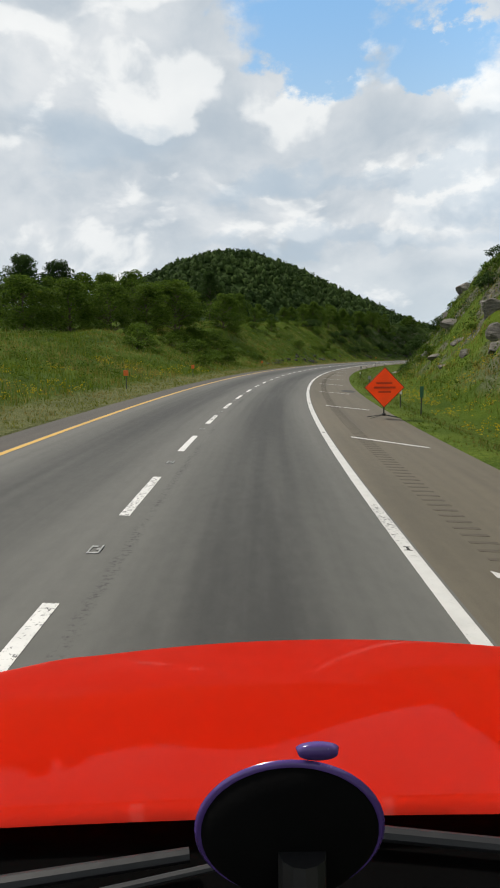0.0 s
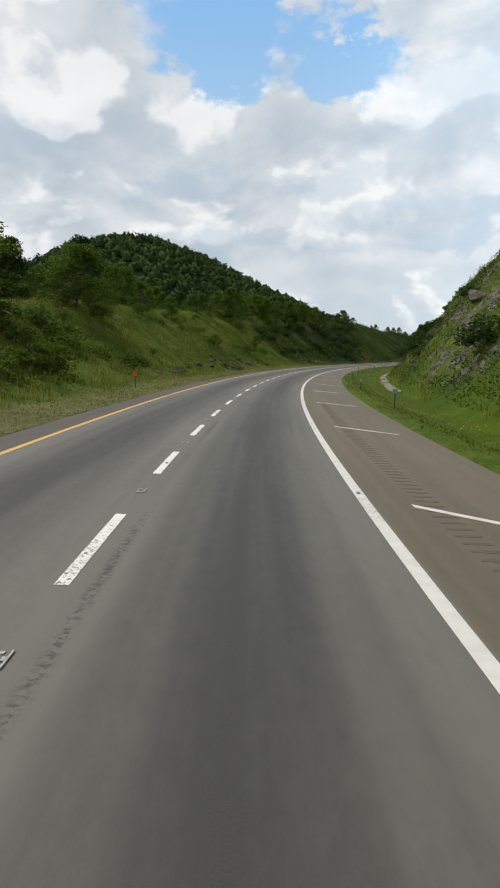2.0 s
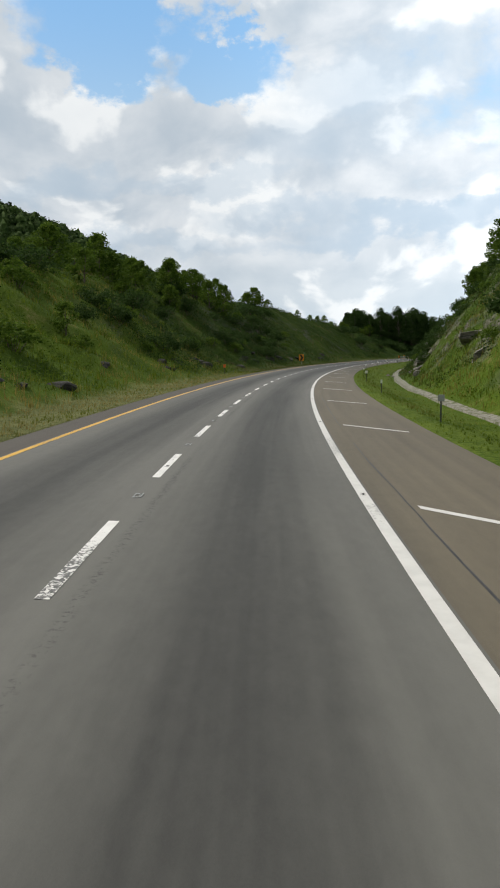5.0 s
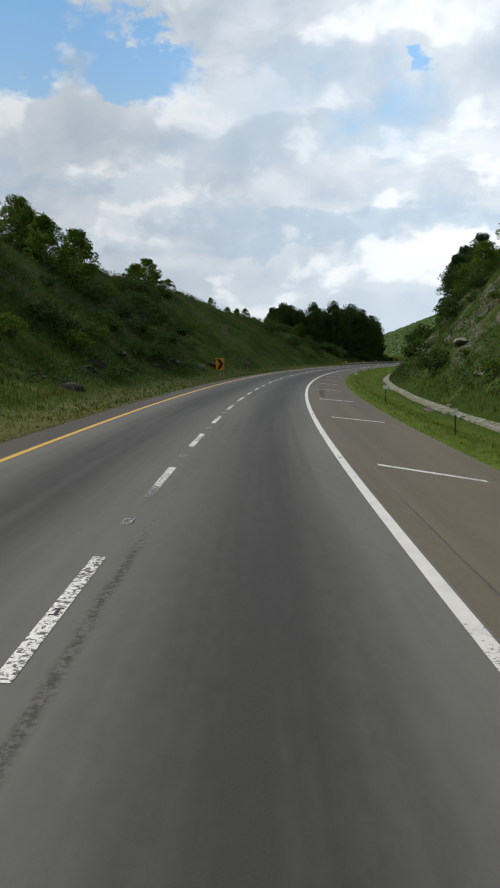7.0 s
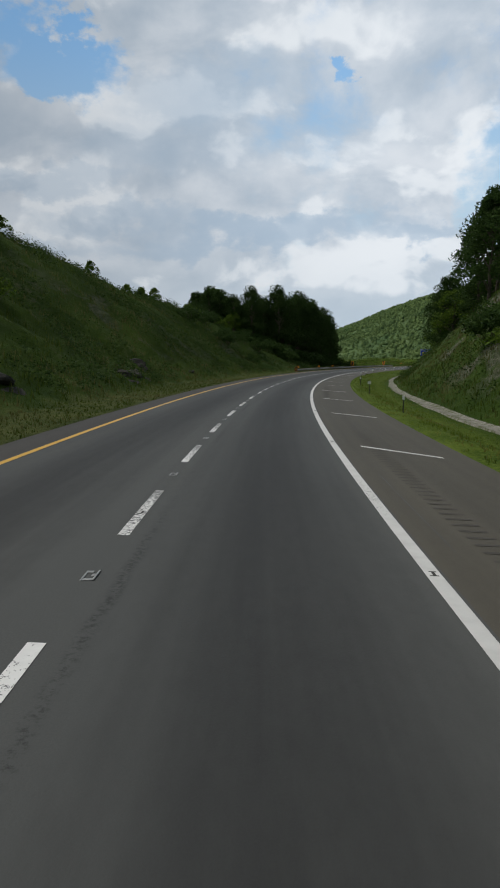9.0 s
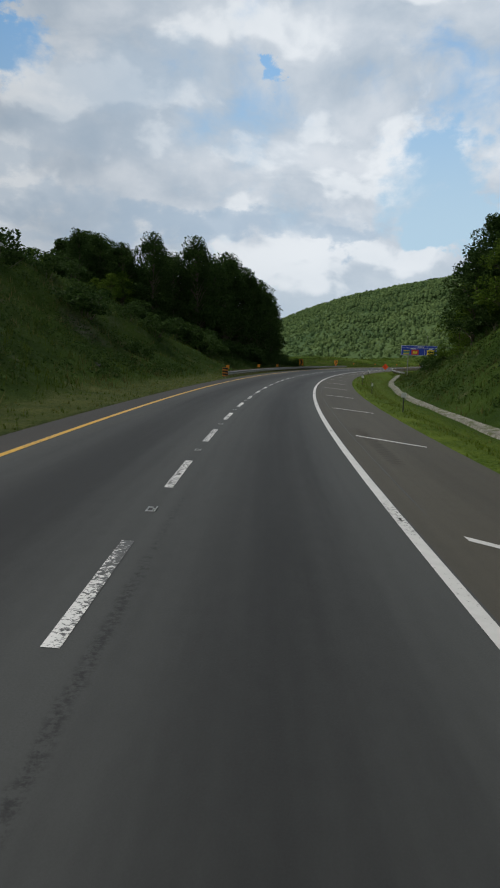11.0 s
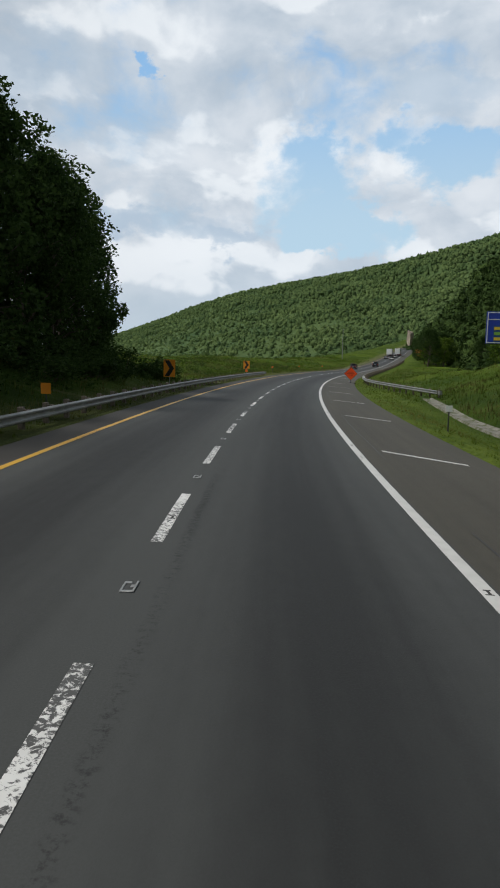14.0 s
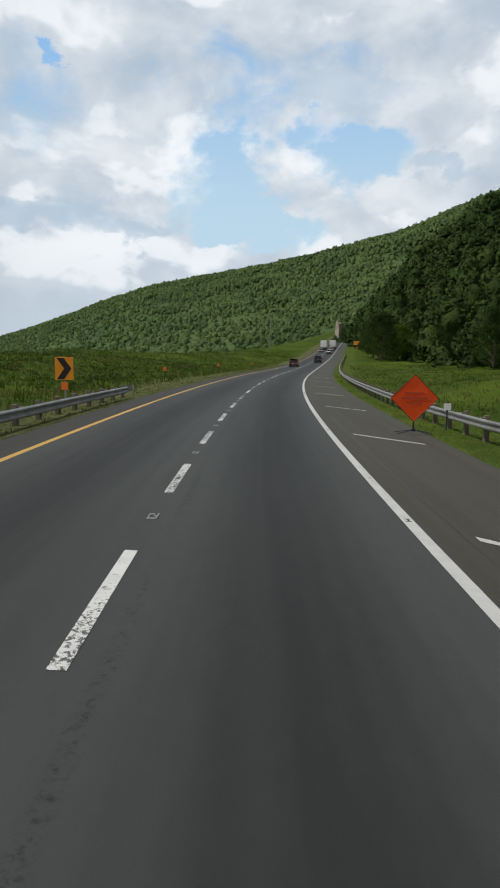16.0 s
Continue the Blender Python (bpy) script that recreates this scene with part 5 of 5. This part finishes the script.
def services_sign(s, l):
    """A wide blue services board on three steel posts."""
    ob = thing("services_sign", stand(s, l, 0.0, 2), "wide blue services board with logo panels on steel posts", "road sign")
    w, h, zb = 6.5, 1.82, 3.88
    zc = zb + h / 2
    board = part("board", box(w, 0.05, h, 0, 0, zc, 0.01), M_BLUE, ob, "blue sheet board")
    for x, z, sx, sz in ((0, zb + h - 0.05, w - 0.1, 0.05), (0, zb + 0.05, w - 0.1, 0.05), (-w / 2 + 0.07, zc, 0.05, h - 0.14), (w / 2 - 0.07, zc, 0.05, h - 0.14), (1.05, zb + 0.70, 0.05, 1.30)):
        part("border", box(sx, 0.012, sz, x, -0.031, z), M_WHITEP, board)
    part("border", box(w - 0.2, 0.012, 0.04, 0, -0.031, zb + 1.38), M_WHITEP, board)
    bars(board, M_WHITEP, [(0.15, zb + 1.57, 0.9, 0.14), (0.8, zb + 1.57, 0.16, 0.14), (-1.0, zb + 1.20, 0.95, 0.13), (2.1, zb + 1.22, 0.62, 0.15)], -0.031)
    for x, mat, inner, form in ((-2.25, M_BLUE2, M_YEL, "rows"), (-0.68, M_RED, M_YEL, "hump"), (2.1, M_YEL, M_BLACK, "rows1")):
        logo = part("logo_panel", box(1.2 if form == "rows" else 1.32, 0.014, 0.92, x, -0.033, zb + 0.58, 0.003), mat, board)
        if form == "hump":
            for dx in (-0.22, 0.22):
                part("logo_shape", prism([(x + dx + 0.22 * math.cos(k * math.pi / 6), zb + 0.34 + 0.50 * math.sin(k * math.pi / 6)) for k in range(7)], 0.008), inner, logo).location = (0, -0.045, 0)
        elif form == "rows":
            for k in range(3):
                part("logo_bar", box(1.1, 0.008, 0.17, x, -0.045, zb + 0.27 + 0.30 * k), inner if k != 1 else M_LIME, logo)
        else:
            part("logo_bar", box(0.95, 0.008, 0.22, x, -0.045, zb + 0.66), inner, logo)
    for x in (-1.9, 1.9):
        z0 = -1.2
        part("post", box(0.16, 0.12, zb + h - 0.2 - z0, x, 0.095, (zb + h - 0.2 + z0) / 2, 0.01), M_GALV, ob)


M_BLUE = plain("blue_sign_sheet", (0.012, 0.045, 0.36), 0.45, 0, 0.08, 2.0, 0.0)
M_BLUE2 = plain("dark_blue_panel", (0.010, 0.06, 0.22), 0.45, 0, 0.08, 2.0, 0.0)
M_RED = plain("red_panel", (0.55, 0.04, 0.02), 0.45, 0, 0.08, 2.0, 0.0)
M_YEL = plain("yellow_panel", (0.75, 0.55, 0.04), 0.45, 0, 0.08, 2.0, 0.0)
M_LIME = plain("lime_panel", (0.20, 0.42, 0.05), 0.45, 0, 0.08, 2.0, 0.0)
services_sign(443.4, 16.25)


# ---- poles, rock face, board far down the road ----
def far_things():
    p = at(690, -18, ground_z(690, -18))
    pole = thing("utility_pole", pose(p.x, p.y, p.z), "thin grey roadside pole beyond the field", "pole")
    part("shaft", rod((0, 0, -0.5), (0, 0, 13.0), 0.16, 0.09, 8), M_GALV, pole)
    part("arm", rod((0, 0, 12.6), (1.6, 0, 12.9), 0.05, 0.04, 6), M_GALV, pole)
    x, y = from_end(8.0, 440)
    b = make_rock(77, 1.0)
    bmesh.ops.scale(b, vec=(2.6, 3.0, 13.0), verts=b.verts)
    rock = part("bare_rock_face", b, M_PALEROCK)
    rock.matrix_basis = pose(x, y, 20.0, 0, 0, -math.degrees(END_H))
    tagged(rock, "tall pale bare rock face standing out of the woods", "rock")
    s = 745
    board = thing("arrow_board", stand(s, 12.5, 0.0), "amber roadwork board on a trailer beside the road", "road sign")
    part("panel", box(4.2, 0.15, 1.6, 0, 0, 2.6, 0.03), M_AMBER, board)
    part("trailer", box(2.0, 1.4, 0.5, 0, 0.3, 0.6, 0.05), M_ORPLATE, board)
    for sx in (-1, 1):
        part("wheel", rod((sx * 1.0, 0.3, 0.32), (sx * 1.2, 0.3, 0.32), 0.32, None, 16), M_BLACK, board)
        part("mast", rod((sx * 0.7, 0, 0.7), (sx * 0.7, 0, 2.0), 0.05), M_GREYBAR, board)


M_PALEROCK = plain("pale_rock", (0.34, 0.28, 0.22), 0.9, 0, 0.35, 0.6, 0.5)
far_things()


# ---- vehicles ----
def carpaint(name, colour, rough=0.28, coat=0.8):
    m, n, b = material(name, rough)
    p = n.add("ShaderNodeTexCoord").outputs["Object"]
    dust = n.noise(p, 2.2, 5.0, 0.6)
    n.put(b.inputs["Base Color"], n.mix(n.ramp(dust, 0.45, 0.85, 0.0, 0.06), colour, (0.22, 0.18, 0.14)))
    b.inputs["Specular IOR Level"].default_value = 0.02
    n.put(b.inputs["Roughness"], n.ramp(dust, 0.3, 0.8, rough, rough + 0.12, False))
    b.inputs["Coat Weight"].default_value, b.inputs["Coat Roughness"].default_value = coat, 0.03
    return m


M_GLASS = plain("tinted_glass", (0.012, 0.014, 0.016), 0.06, 0, 0.1, 2.0, 0.0)
M_TYRE = plain("tyre_rubber", (0.018, 0.018, 0.018), 0.85, 0, 0.2, 9.0, 0.2)
M_RIM = plain("alloy_rim", (0.45, 0.45, 0.46), 0.35, 0.8, 0.1, 5.0, 0.0)
M_TAIL = plain("red_lamp_lens", (0.35, 0.008, 0.008), 0.2, 0, 0.1, 5.0, 0.0)
M_MATT = plain("matt_black", (0.004, 0.004, 0.004), 1.0, 0, 0.2, 6.0, 0.1)
M_MATT.node_tree.nodes["Principled BSDF"].inputs["Specular IOR Level"].default_value = 0.05
M_TRIM = plain("dark_trim", (0.02, 0.02, 0.021), 0.55, 0, 0.2, 5.0, 0.05)


def wheel(parent, x, y, r, w):
    side = 1 if x > 0 else -1
    wh = part("wheel", rod((x - side * w, y, r), (x, y, r), r * 0.6, None, 20), M_TRIM, parent)
    b = rod((x - side * w, y, r), (x, y, r), r, None, 24)
    bmesh.ops.bevel(b, geom=[e for e in b.edges if len(e.link_faces) == 2 and any(len(f.verts) > 4 for f in e.link_faces)], offset=0.03, segments=2, affect="EDGES")
    part("tyre", b, M_TYRE, wh)
    part("rim", rod((x - side * 0.04, y, r), (x + side * 0.006, y, r), r * 0.62, r * 0.56, 16), M_RIM, wh)
    return wh


def loft(sections, n=12, power=3.2):
    """A closed body through cross-sections (y, half width, z low, z high), each a rounded box."""
    b = bmesh.new()
    rings = []
    for y, hw, lo, hi in sections:
        ring = []
        for k in range(n * 2):
            a = 2 * math.pi * k / (n * 2)
            c, s = math.cos(a), math.sin(a)
            q = (abs(c) ** power + abs(s) ** power) ** (-1 / power)
            ring.append(b.verts.new((hw * c * q, y, (lo + hi) / 2 + (hi - lo) / 2 * s * q)))
        rings.append(ring)
    for r0, r1 in zip(rings, rings[1:]):
        for k in range(n * 2):
            b.faces.new((r0[k], r0[(k + 1) % (n * 2)], r1[(k + 1) % (n * 2)], r1[k]))
    b.faces.new(rings[0])
    b.faces.new(list(reversed(rings[-1])))
    bmesh.ops.recalc_face_normals(b, faces=b.faces)
    for f in b.faces:
        f.smooth = True
    return b


def car(name, m, paint, label, length=4.7, width=1.86, height=1.68, tall=True, category="car", boxy=False):
    """A car seen from behind: body, cabin glass, roof, bumpers, lamps, wheels; its tail is at y = 0."""
    ob = thing(name, m, label, category, "traffic ahead")
    hw, belt = width / 2, height * 0.58
    nose = 0.80 if not boxy else 0.96
    part("body", loft([(0.0, hw * 0.90, 0.42, belt - 0.08), (0.06, hw * 0.97, 0.30, belt), (length * 0.25, hw, 0.24, belt + 0.02), (length * 0.62, hw, 0.24, belt), (length * 0.72, hw * 0.98, 0.24, belt - 0.06),
                       (length * 0.95, hw * 0.92, 0.28, belt * nose), (length, hw * 0.82, 0.36, belt * 0.72)], 12, 4.5), paint, ob)
    part("cabin", loft([(0.10, hw * 0.84, belt - 0.1, belt + 0.05), (0.34 if not boxy else 0.18, hw * 0.80, belt - 0.1, height - 0.06), (length * 0.3, hw * 0.82, belt - 0.1, height - 0.03), (length * 0.52, hw * 0.80, belt - 0.1, height - 0.08), (length * 0.70, hw * 0.84, belt - 0.1, belt + 0.04)], 12, 4.0), M_GLASS, ob, "dark tinted glass")
    part("roof", loft([(0.20, hw * 0.70, height - 0.10, height - 0.03), (0.36, hw * 0.76, height - 0.10, height), (length * 0.48, hw * 0.74, height - 0.11, height - 0.02), (length * 0.54, hw * 0.68, height - 0.14, height - 0.08)], 10, 4.0), paint, ob)
    for sx in (-1, 1):
        for y0, y1 in ((0.20, 0.44), (length * 0.68, length * 0.53)):
            part("pillar", rod((sx * hw * 0.86, y0, belt - 0.05), (sx * hw * 0.74, y1, height - 0.07), 0.05, 0.045, 6), paint, ob)
        lamp = part("tail_lamp", box(0.20, 0.10, 0.34 if tall else 0.2, sx * hw * 0.82, 0.02, belt - 0.18, 0.03, 2), M_TAIL, ob, "red tail lamp")
        part("lens_strip", box(0.14, 0.02, 0.06, sx * hw * 0.82, -0.035, belt - 0.24, 0.006), M_WHITEP, lamp)
        part("mirror", box(0.20, 0.10, 0.16, sx * (hw + 0.10), length * 0.62, belt + 0.08, 0.03, 2), paint, ob)
        for y in (length * 0.20, length * 0.80):
            wheel(ob, sx * hw * 0.98, y, 0.35, 0.22)
    part("rear_bumper", box(width * 0.94, 0.18, 0.24, 0, 0.0, 0.42, 0.05, 2), M_TRIM, ob)
    plate = part("number_plate", box(0.31, 0.012, 0.16, 0, -0.075 + 0.06, belt - 0.30, 0.004), M_WHITEP, ob)
    part("writing_bar", box(0.24, 0.006, 0.05, 0, -0.024, belt - 0.30), M_BLUE2, plate)
    part("wiper", rod((0.0, 0.085, belt + 0.06), (-0.35, 0.13, belt + 0.12), 0.012, None, 5), M_BLACK, ob)
    return ob


M_MAROON = carpaint("maroon_paint", (0.085, 0.014, 0.016))
M_NAVY = carpaint("black_paint", (0.012, 0.014, 0.018))
M_SILVER = carpaint("silver_paint", (0.48, 0.49, 0.50))
M_WHITEC = carpaint("white_paint", (0.72, 0.72, 0.71))
M_REDC = carpaint("signal_red_paint", (0.80, 0.020, 0.003), 0.55, 0.22)
car("suv", stand(600, -1.75, 0.0), M_MAROON, "dark maroon sport utility car in the inner lane")
car("offroad_car", stand(632, 1.8, 0.0), M_NAVY, "boxy black off-road car in the outer lane", 4.4, 1.88, 1.82, boxy=True)
car("hatchback", stand(705, 1.7, 0.0), M_WHITEC, "white car waiting in the distant queue", 4.3, 1.8, 1.5)
car("saloon", stand(716, -1.7, 0.0), M_SILVER, "silver car waiting in the distant queue", 4.7, 1.8, 1.45)
car("saloon", stand(728, 1.7, 0.0), M_WHITEC, "white saloon car in the distant queue", 4.7, 1.8, 1.45)


def lorry(m, label, paint):
    ob = thing("lorry", m, label, "lorry", "traffic ahead")
    part("cargo_box", box(2.5, 9.0, 2.8, 0, 4.5, 2.5, 0.05), M_WHITEC, ob, "white cargo box")
    for sx in (-1, 1):
        part("rear_door", box(1.2, 0.05, 2.6, sx * 0.61, -0.028, 2.5, 0.015), M_WHITEP, ob)
        part("tail_lamp", box(0.25, 0.06, 0.15, sx * 0.95, -0.03, 0.9, 0.02), M_TAIL, ob)
        for y in (1.2, 2.5, 10.6):
            wheel(ob, sx * 1.22, y, 0.48, 0.3)
    part("chassis", box(1.0, 11.5, 0.3, 0, 5.6, 0.85, 0.03), M_TRIM, ob)
    part("cab", loft([(9.3, 1.15, 0.7, 3.2), (9.6, 1.2, 0.6, 3.3), (11.0, 1.2, 0.6, 3.0), (11.6, 1.15, 0.7, 2.0)], 10, 5.0), paint, ob)
    part("under_run_bar", box(2.3, 0.10, 0.12, 0, 0.05, 0.55, 0.02), M_GALV, ob)


lorry(stand(742, 1.7, 0.0), "white box lorry standing in the distant queue", M_REDC)
lorry(stand(736, -1.8, 0.0), "white delivery lorry in the distant queue", M_WHITEC)


def red_truck(s, l, turn):
    """The red truck from whose windscreen the drive begins: bonnet, wings, nose, cowl, wipers, front wheels, dash."""
    ob = thing("truck", stand(s, l, 0.0, turn), "glossy red truck front with a long rounded bonnet", "truck")
    hw = 1.34
    b = bmesh.new()
    ny, nx = 26, 30
    g = []
    for j in range(ny + 1):
        v = j / ny
        y = 0.80 + 1.55 * v
        row = []
        for i in range(nx + 1):
            u = i / nx * 2 - 1
            wide = hw * (1 - 0.10 * v ** 2)
            z = 1.636 - 0.22 * v - 0.175 * v ** 2 - 0.42 * max(0, v - 0.80) ** 1.6 * 4
            z += 0.03 * (1 - v) ** 2 - 0.102 * (0.35 + 0.65 * v) * (u * wide) ** 2
            z -= 0.24 * max(0, abs(u) - 0.86) ** 1.4 * 3.0
            z += 0.012 * math.exp(-((abs(u) - 0.70) / 0.08) ** 2) * (1 - 0.5 * v)
            row.append(b.verts.new((u * wide, y, z)))
        g.append(row)
    for j in range(ny):
        for i in range(nx):
            b.faces.new((g[j][i], g[j][i + 1], g[j + 1][i + 1], g[j + 1][i])).smooth = True
    bmesh.ops.solidify(b, geom=b.faces[:], thickness=0.025)
    bonnet = part("bonnet", b, M_REDC, ob, "glossy red rounded bonnet")
    for sx in (-1, 1):
        part("wing", loft([(0.55, 0.06, 0.55, 1.30), (1.0, 0.08, 0.75, 1.22), (1.7, 0.08, 0.80, 1.06), (2.28, 0.06, 0.60, 0.86)], 8, 4.0), M_REDC, ob).location = (sx * (hw + 0.02), 0, 0)
        wheel(ob, sx * (hw + 0.06), 1.55, 0.48, 0.28)
        part("headlamp", box(0.30, 0.10, 0.22, sx * 0.78, 2.40, 0.80, 0.04, 2), M_WHITEP, ob)
    part("nose", box(1.8, 0.12, 0.52, 0, 2.33, 0.72, 0.05, 2), M_REDC, ob)
    grille = part("grille", box(1.15, 0.06, 0.42, 0, 2.41, 0.76, 0.02), M_TRIM, ob)
    for k in range(5):
        part("grille_bar", box(1.1, 0.03, 0.025, 0, 2.45, 0.60 + 0.08 * k, 0.006), M_RIM, grille)
    part("bumper", box(2.1, 0.2, 0.26, 0, 2.42, 0.48, 0.05, 2), M_TRIM, ob)
    part("chassis", box(0.9, 3.2, 0.22, 0, 0.9, 0.55, 0.03), M_TRIM, ob)
    b = bmesh.new()
    g = [[b.verts.new((x * 1.31, y, z + 0.026 - 0.036 * (x * 1.31) ** 2)) for x in np.linspace(-1, 1, 25)] for y, z in ((0.46, 1.575), (0.62, 1.598), (0.79, 1.606), (1.00, 1.555))]
    for r0, r1 in zip(g, g[1:]):
        for k in range(24):
            b.faces.new((r0[k], r0[k + 1], r1[k + 1], r1[k])).smooth = True
    bmesh.ops.solidify(b, geom=b.faces[:], thickness=0.03)
    part("cowl", b, M_MATT, ob, "black cowl panel")
    for p, q, r, mat, label in (((-0.90, 0.650, 1.645), (-0.337, 0.747, 1.655), 0.011, M_BLACK, ""), ((-0.80, 0.600, 1.645), (-0.30, 0.728, 1.655), 0.006, M_TRIM, ""),
                             ((-0.117, 0.785, 1.655), (0.50, 0.700, 1.645), 0.010, M_BLACK, "")):
        part("wiper", rod(p, q, r, r * 0.8, 8), mat, ob, label)
    b = loft([(-0.15, 1.02, 1.36, 1.57), (0.25, 1.03, 1.38, 1.60), (0.50, 1.03, 1.43, 1.575)], 10, 4.0)
    part("dashboard", b, M_MATT, ob, "matt black dashboard")
    part("firewall", box(2.05, 0.10, 1.0, 0, 0.46, 1.0, 0.03), M_TRIM, ob)
    return ob


def oval(rx, ry, h, x, y):
    b = rod((0, 0, -h / 2), (0, 0, h / 2), 1.0, 0.9, 24)
    bmesh.ops.transform(b, matrix=Matrix.Translation((x, y, 0)) @ Matrix.Diagonal((rx, ry, 1, 1)), verts=b.verts)
    return b


def phone_mount(s, l, turn):
    """A suction-cup holder standing on the dashboard."""
    ob = thing("phone_mount", stand(s, l, 0.0, turn), "black suction-cup holder with a clear bluish rim on the dashboard", "holder")
    tilt = pose(0, 0, 0, 104, 0, 0)

    def turned(b, x, y, z):
        bmesh.ops.transform(b, matrix=Matrix.Translation((x, y, z)) @ tilt, verts=b.verts)
        for f in b.faces:
            f.smooth = True
        return b
    c = (0.0, 0.245, 2.074)
    b = bmesh.new()
    prof = [(0.0, 0.012), (0.020, 0.012), (0.030, 0.008), (0.0365, 0.002), (0.037, -0.002), (0.030, -0.004), (0.0, -0.004)]
    rings = [[b.verts.new((r * math.cos(a), r * math.sin(a), h)) for a in [2 * math.pi * k / 40 for k in range(40)]] for r, h in prof[1:-1]]
    for r0, r1 in zip(rings, rings[1:]):
        for k in range(40):
            b.faces.new((r0[k], r1[k], r1[(k + 1) % 40], r0[(k + 1) % 40]))
    b.faces.new(rings[0])
    b.faces.new(list(reversed(rings[-1])))
    cup = part("suction_cup", turned(b, *c), M_MATT, ob, "black suction cup")
    b = bmesh.new()
    ring = []
    for k in range(48):
        a = 2 * math.pi * k / 48
        ring.append([b.verts.new(((0.0372 + 0.0022 * math.cos(q)) * math.cos(a), (0.0372 + 0.0022 * math.cos(q)) * math.sin(a), 0.0018 * math.sin(q))) for q in (0, 1.57, 3.14, 4.71)])
    for k in range(48):
        for q in range(4):
            b.faces.new((ring[k][q], ring[(k + 1) % 48][q], ring[(k + 1) % 48][(q + 1) % 4], ring[k][(q + 1) % 4]))
    part("gel_rim", turned(b, *c), M_GEL, cup, "clear bluish gel rim")
    part("pull_tab", turned(oval(0.0085, 0.0036, 0.003, 0.010, 0.0435), *c), M_GEL, cup)
    part("arm", rod((0.004, 0.232, 2.075), (0.006, 0.19, 1.60), 0.0095, 0.010, 12), M_BLACK, ob)
    part("foot", rod((0.006, 0.19, 1.585), (0.006, 0.19, 1.62), 0.04, 0.03, 20), M_TRIM, ob)


M_GEL = plain("bluish_gel", (0.09, 0.05, 0.22), 0.2, 0, 0.1, 20.0, 0.0)
red_truck(0.29, 2.06, -0.3)
phone_mount(0.29, 1.813, -0.3)
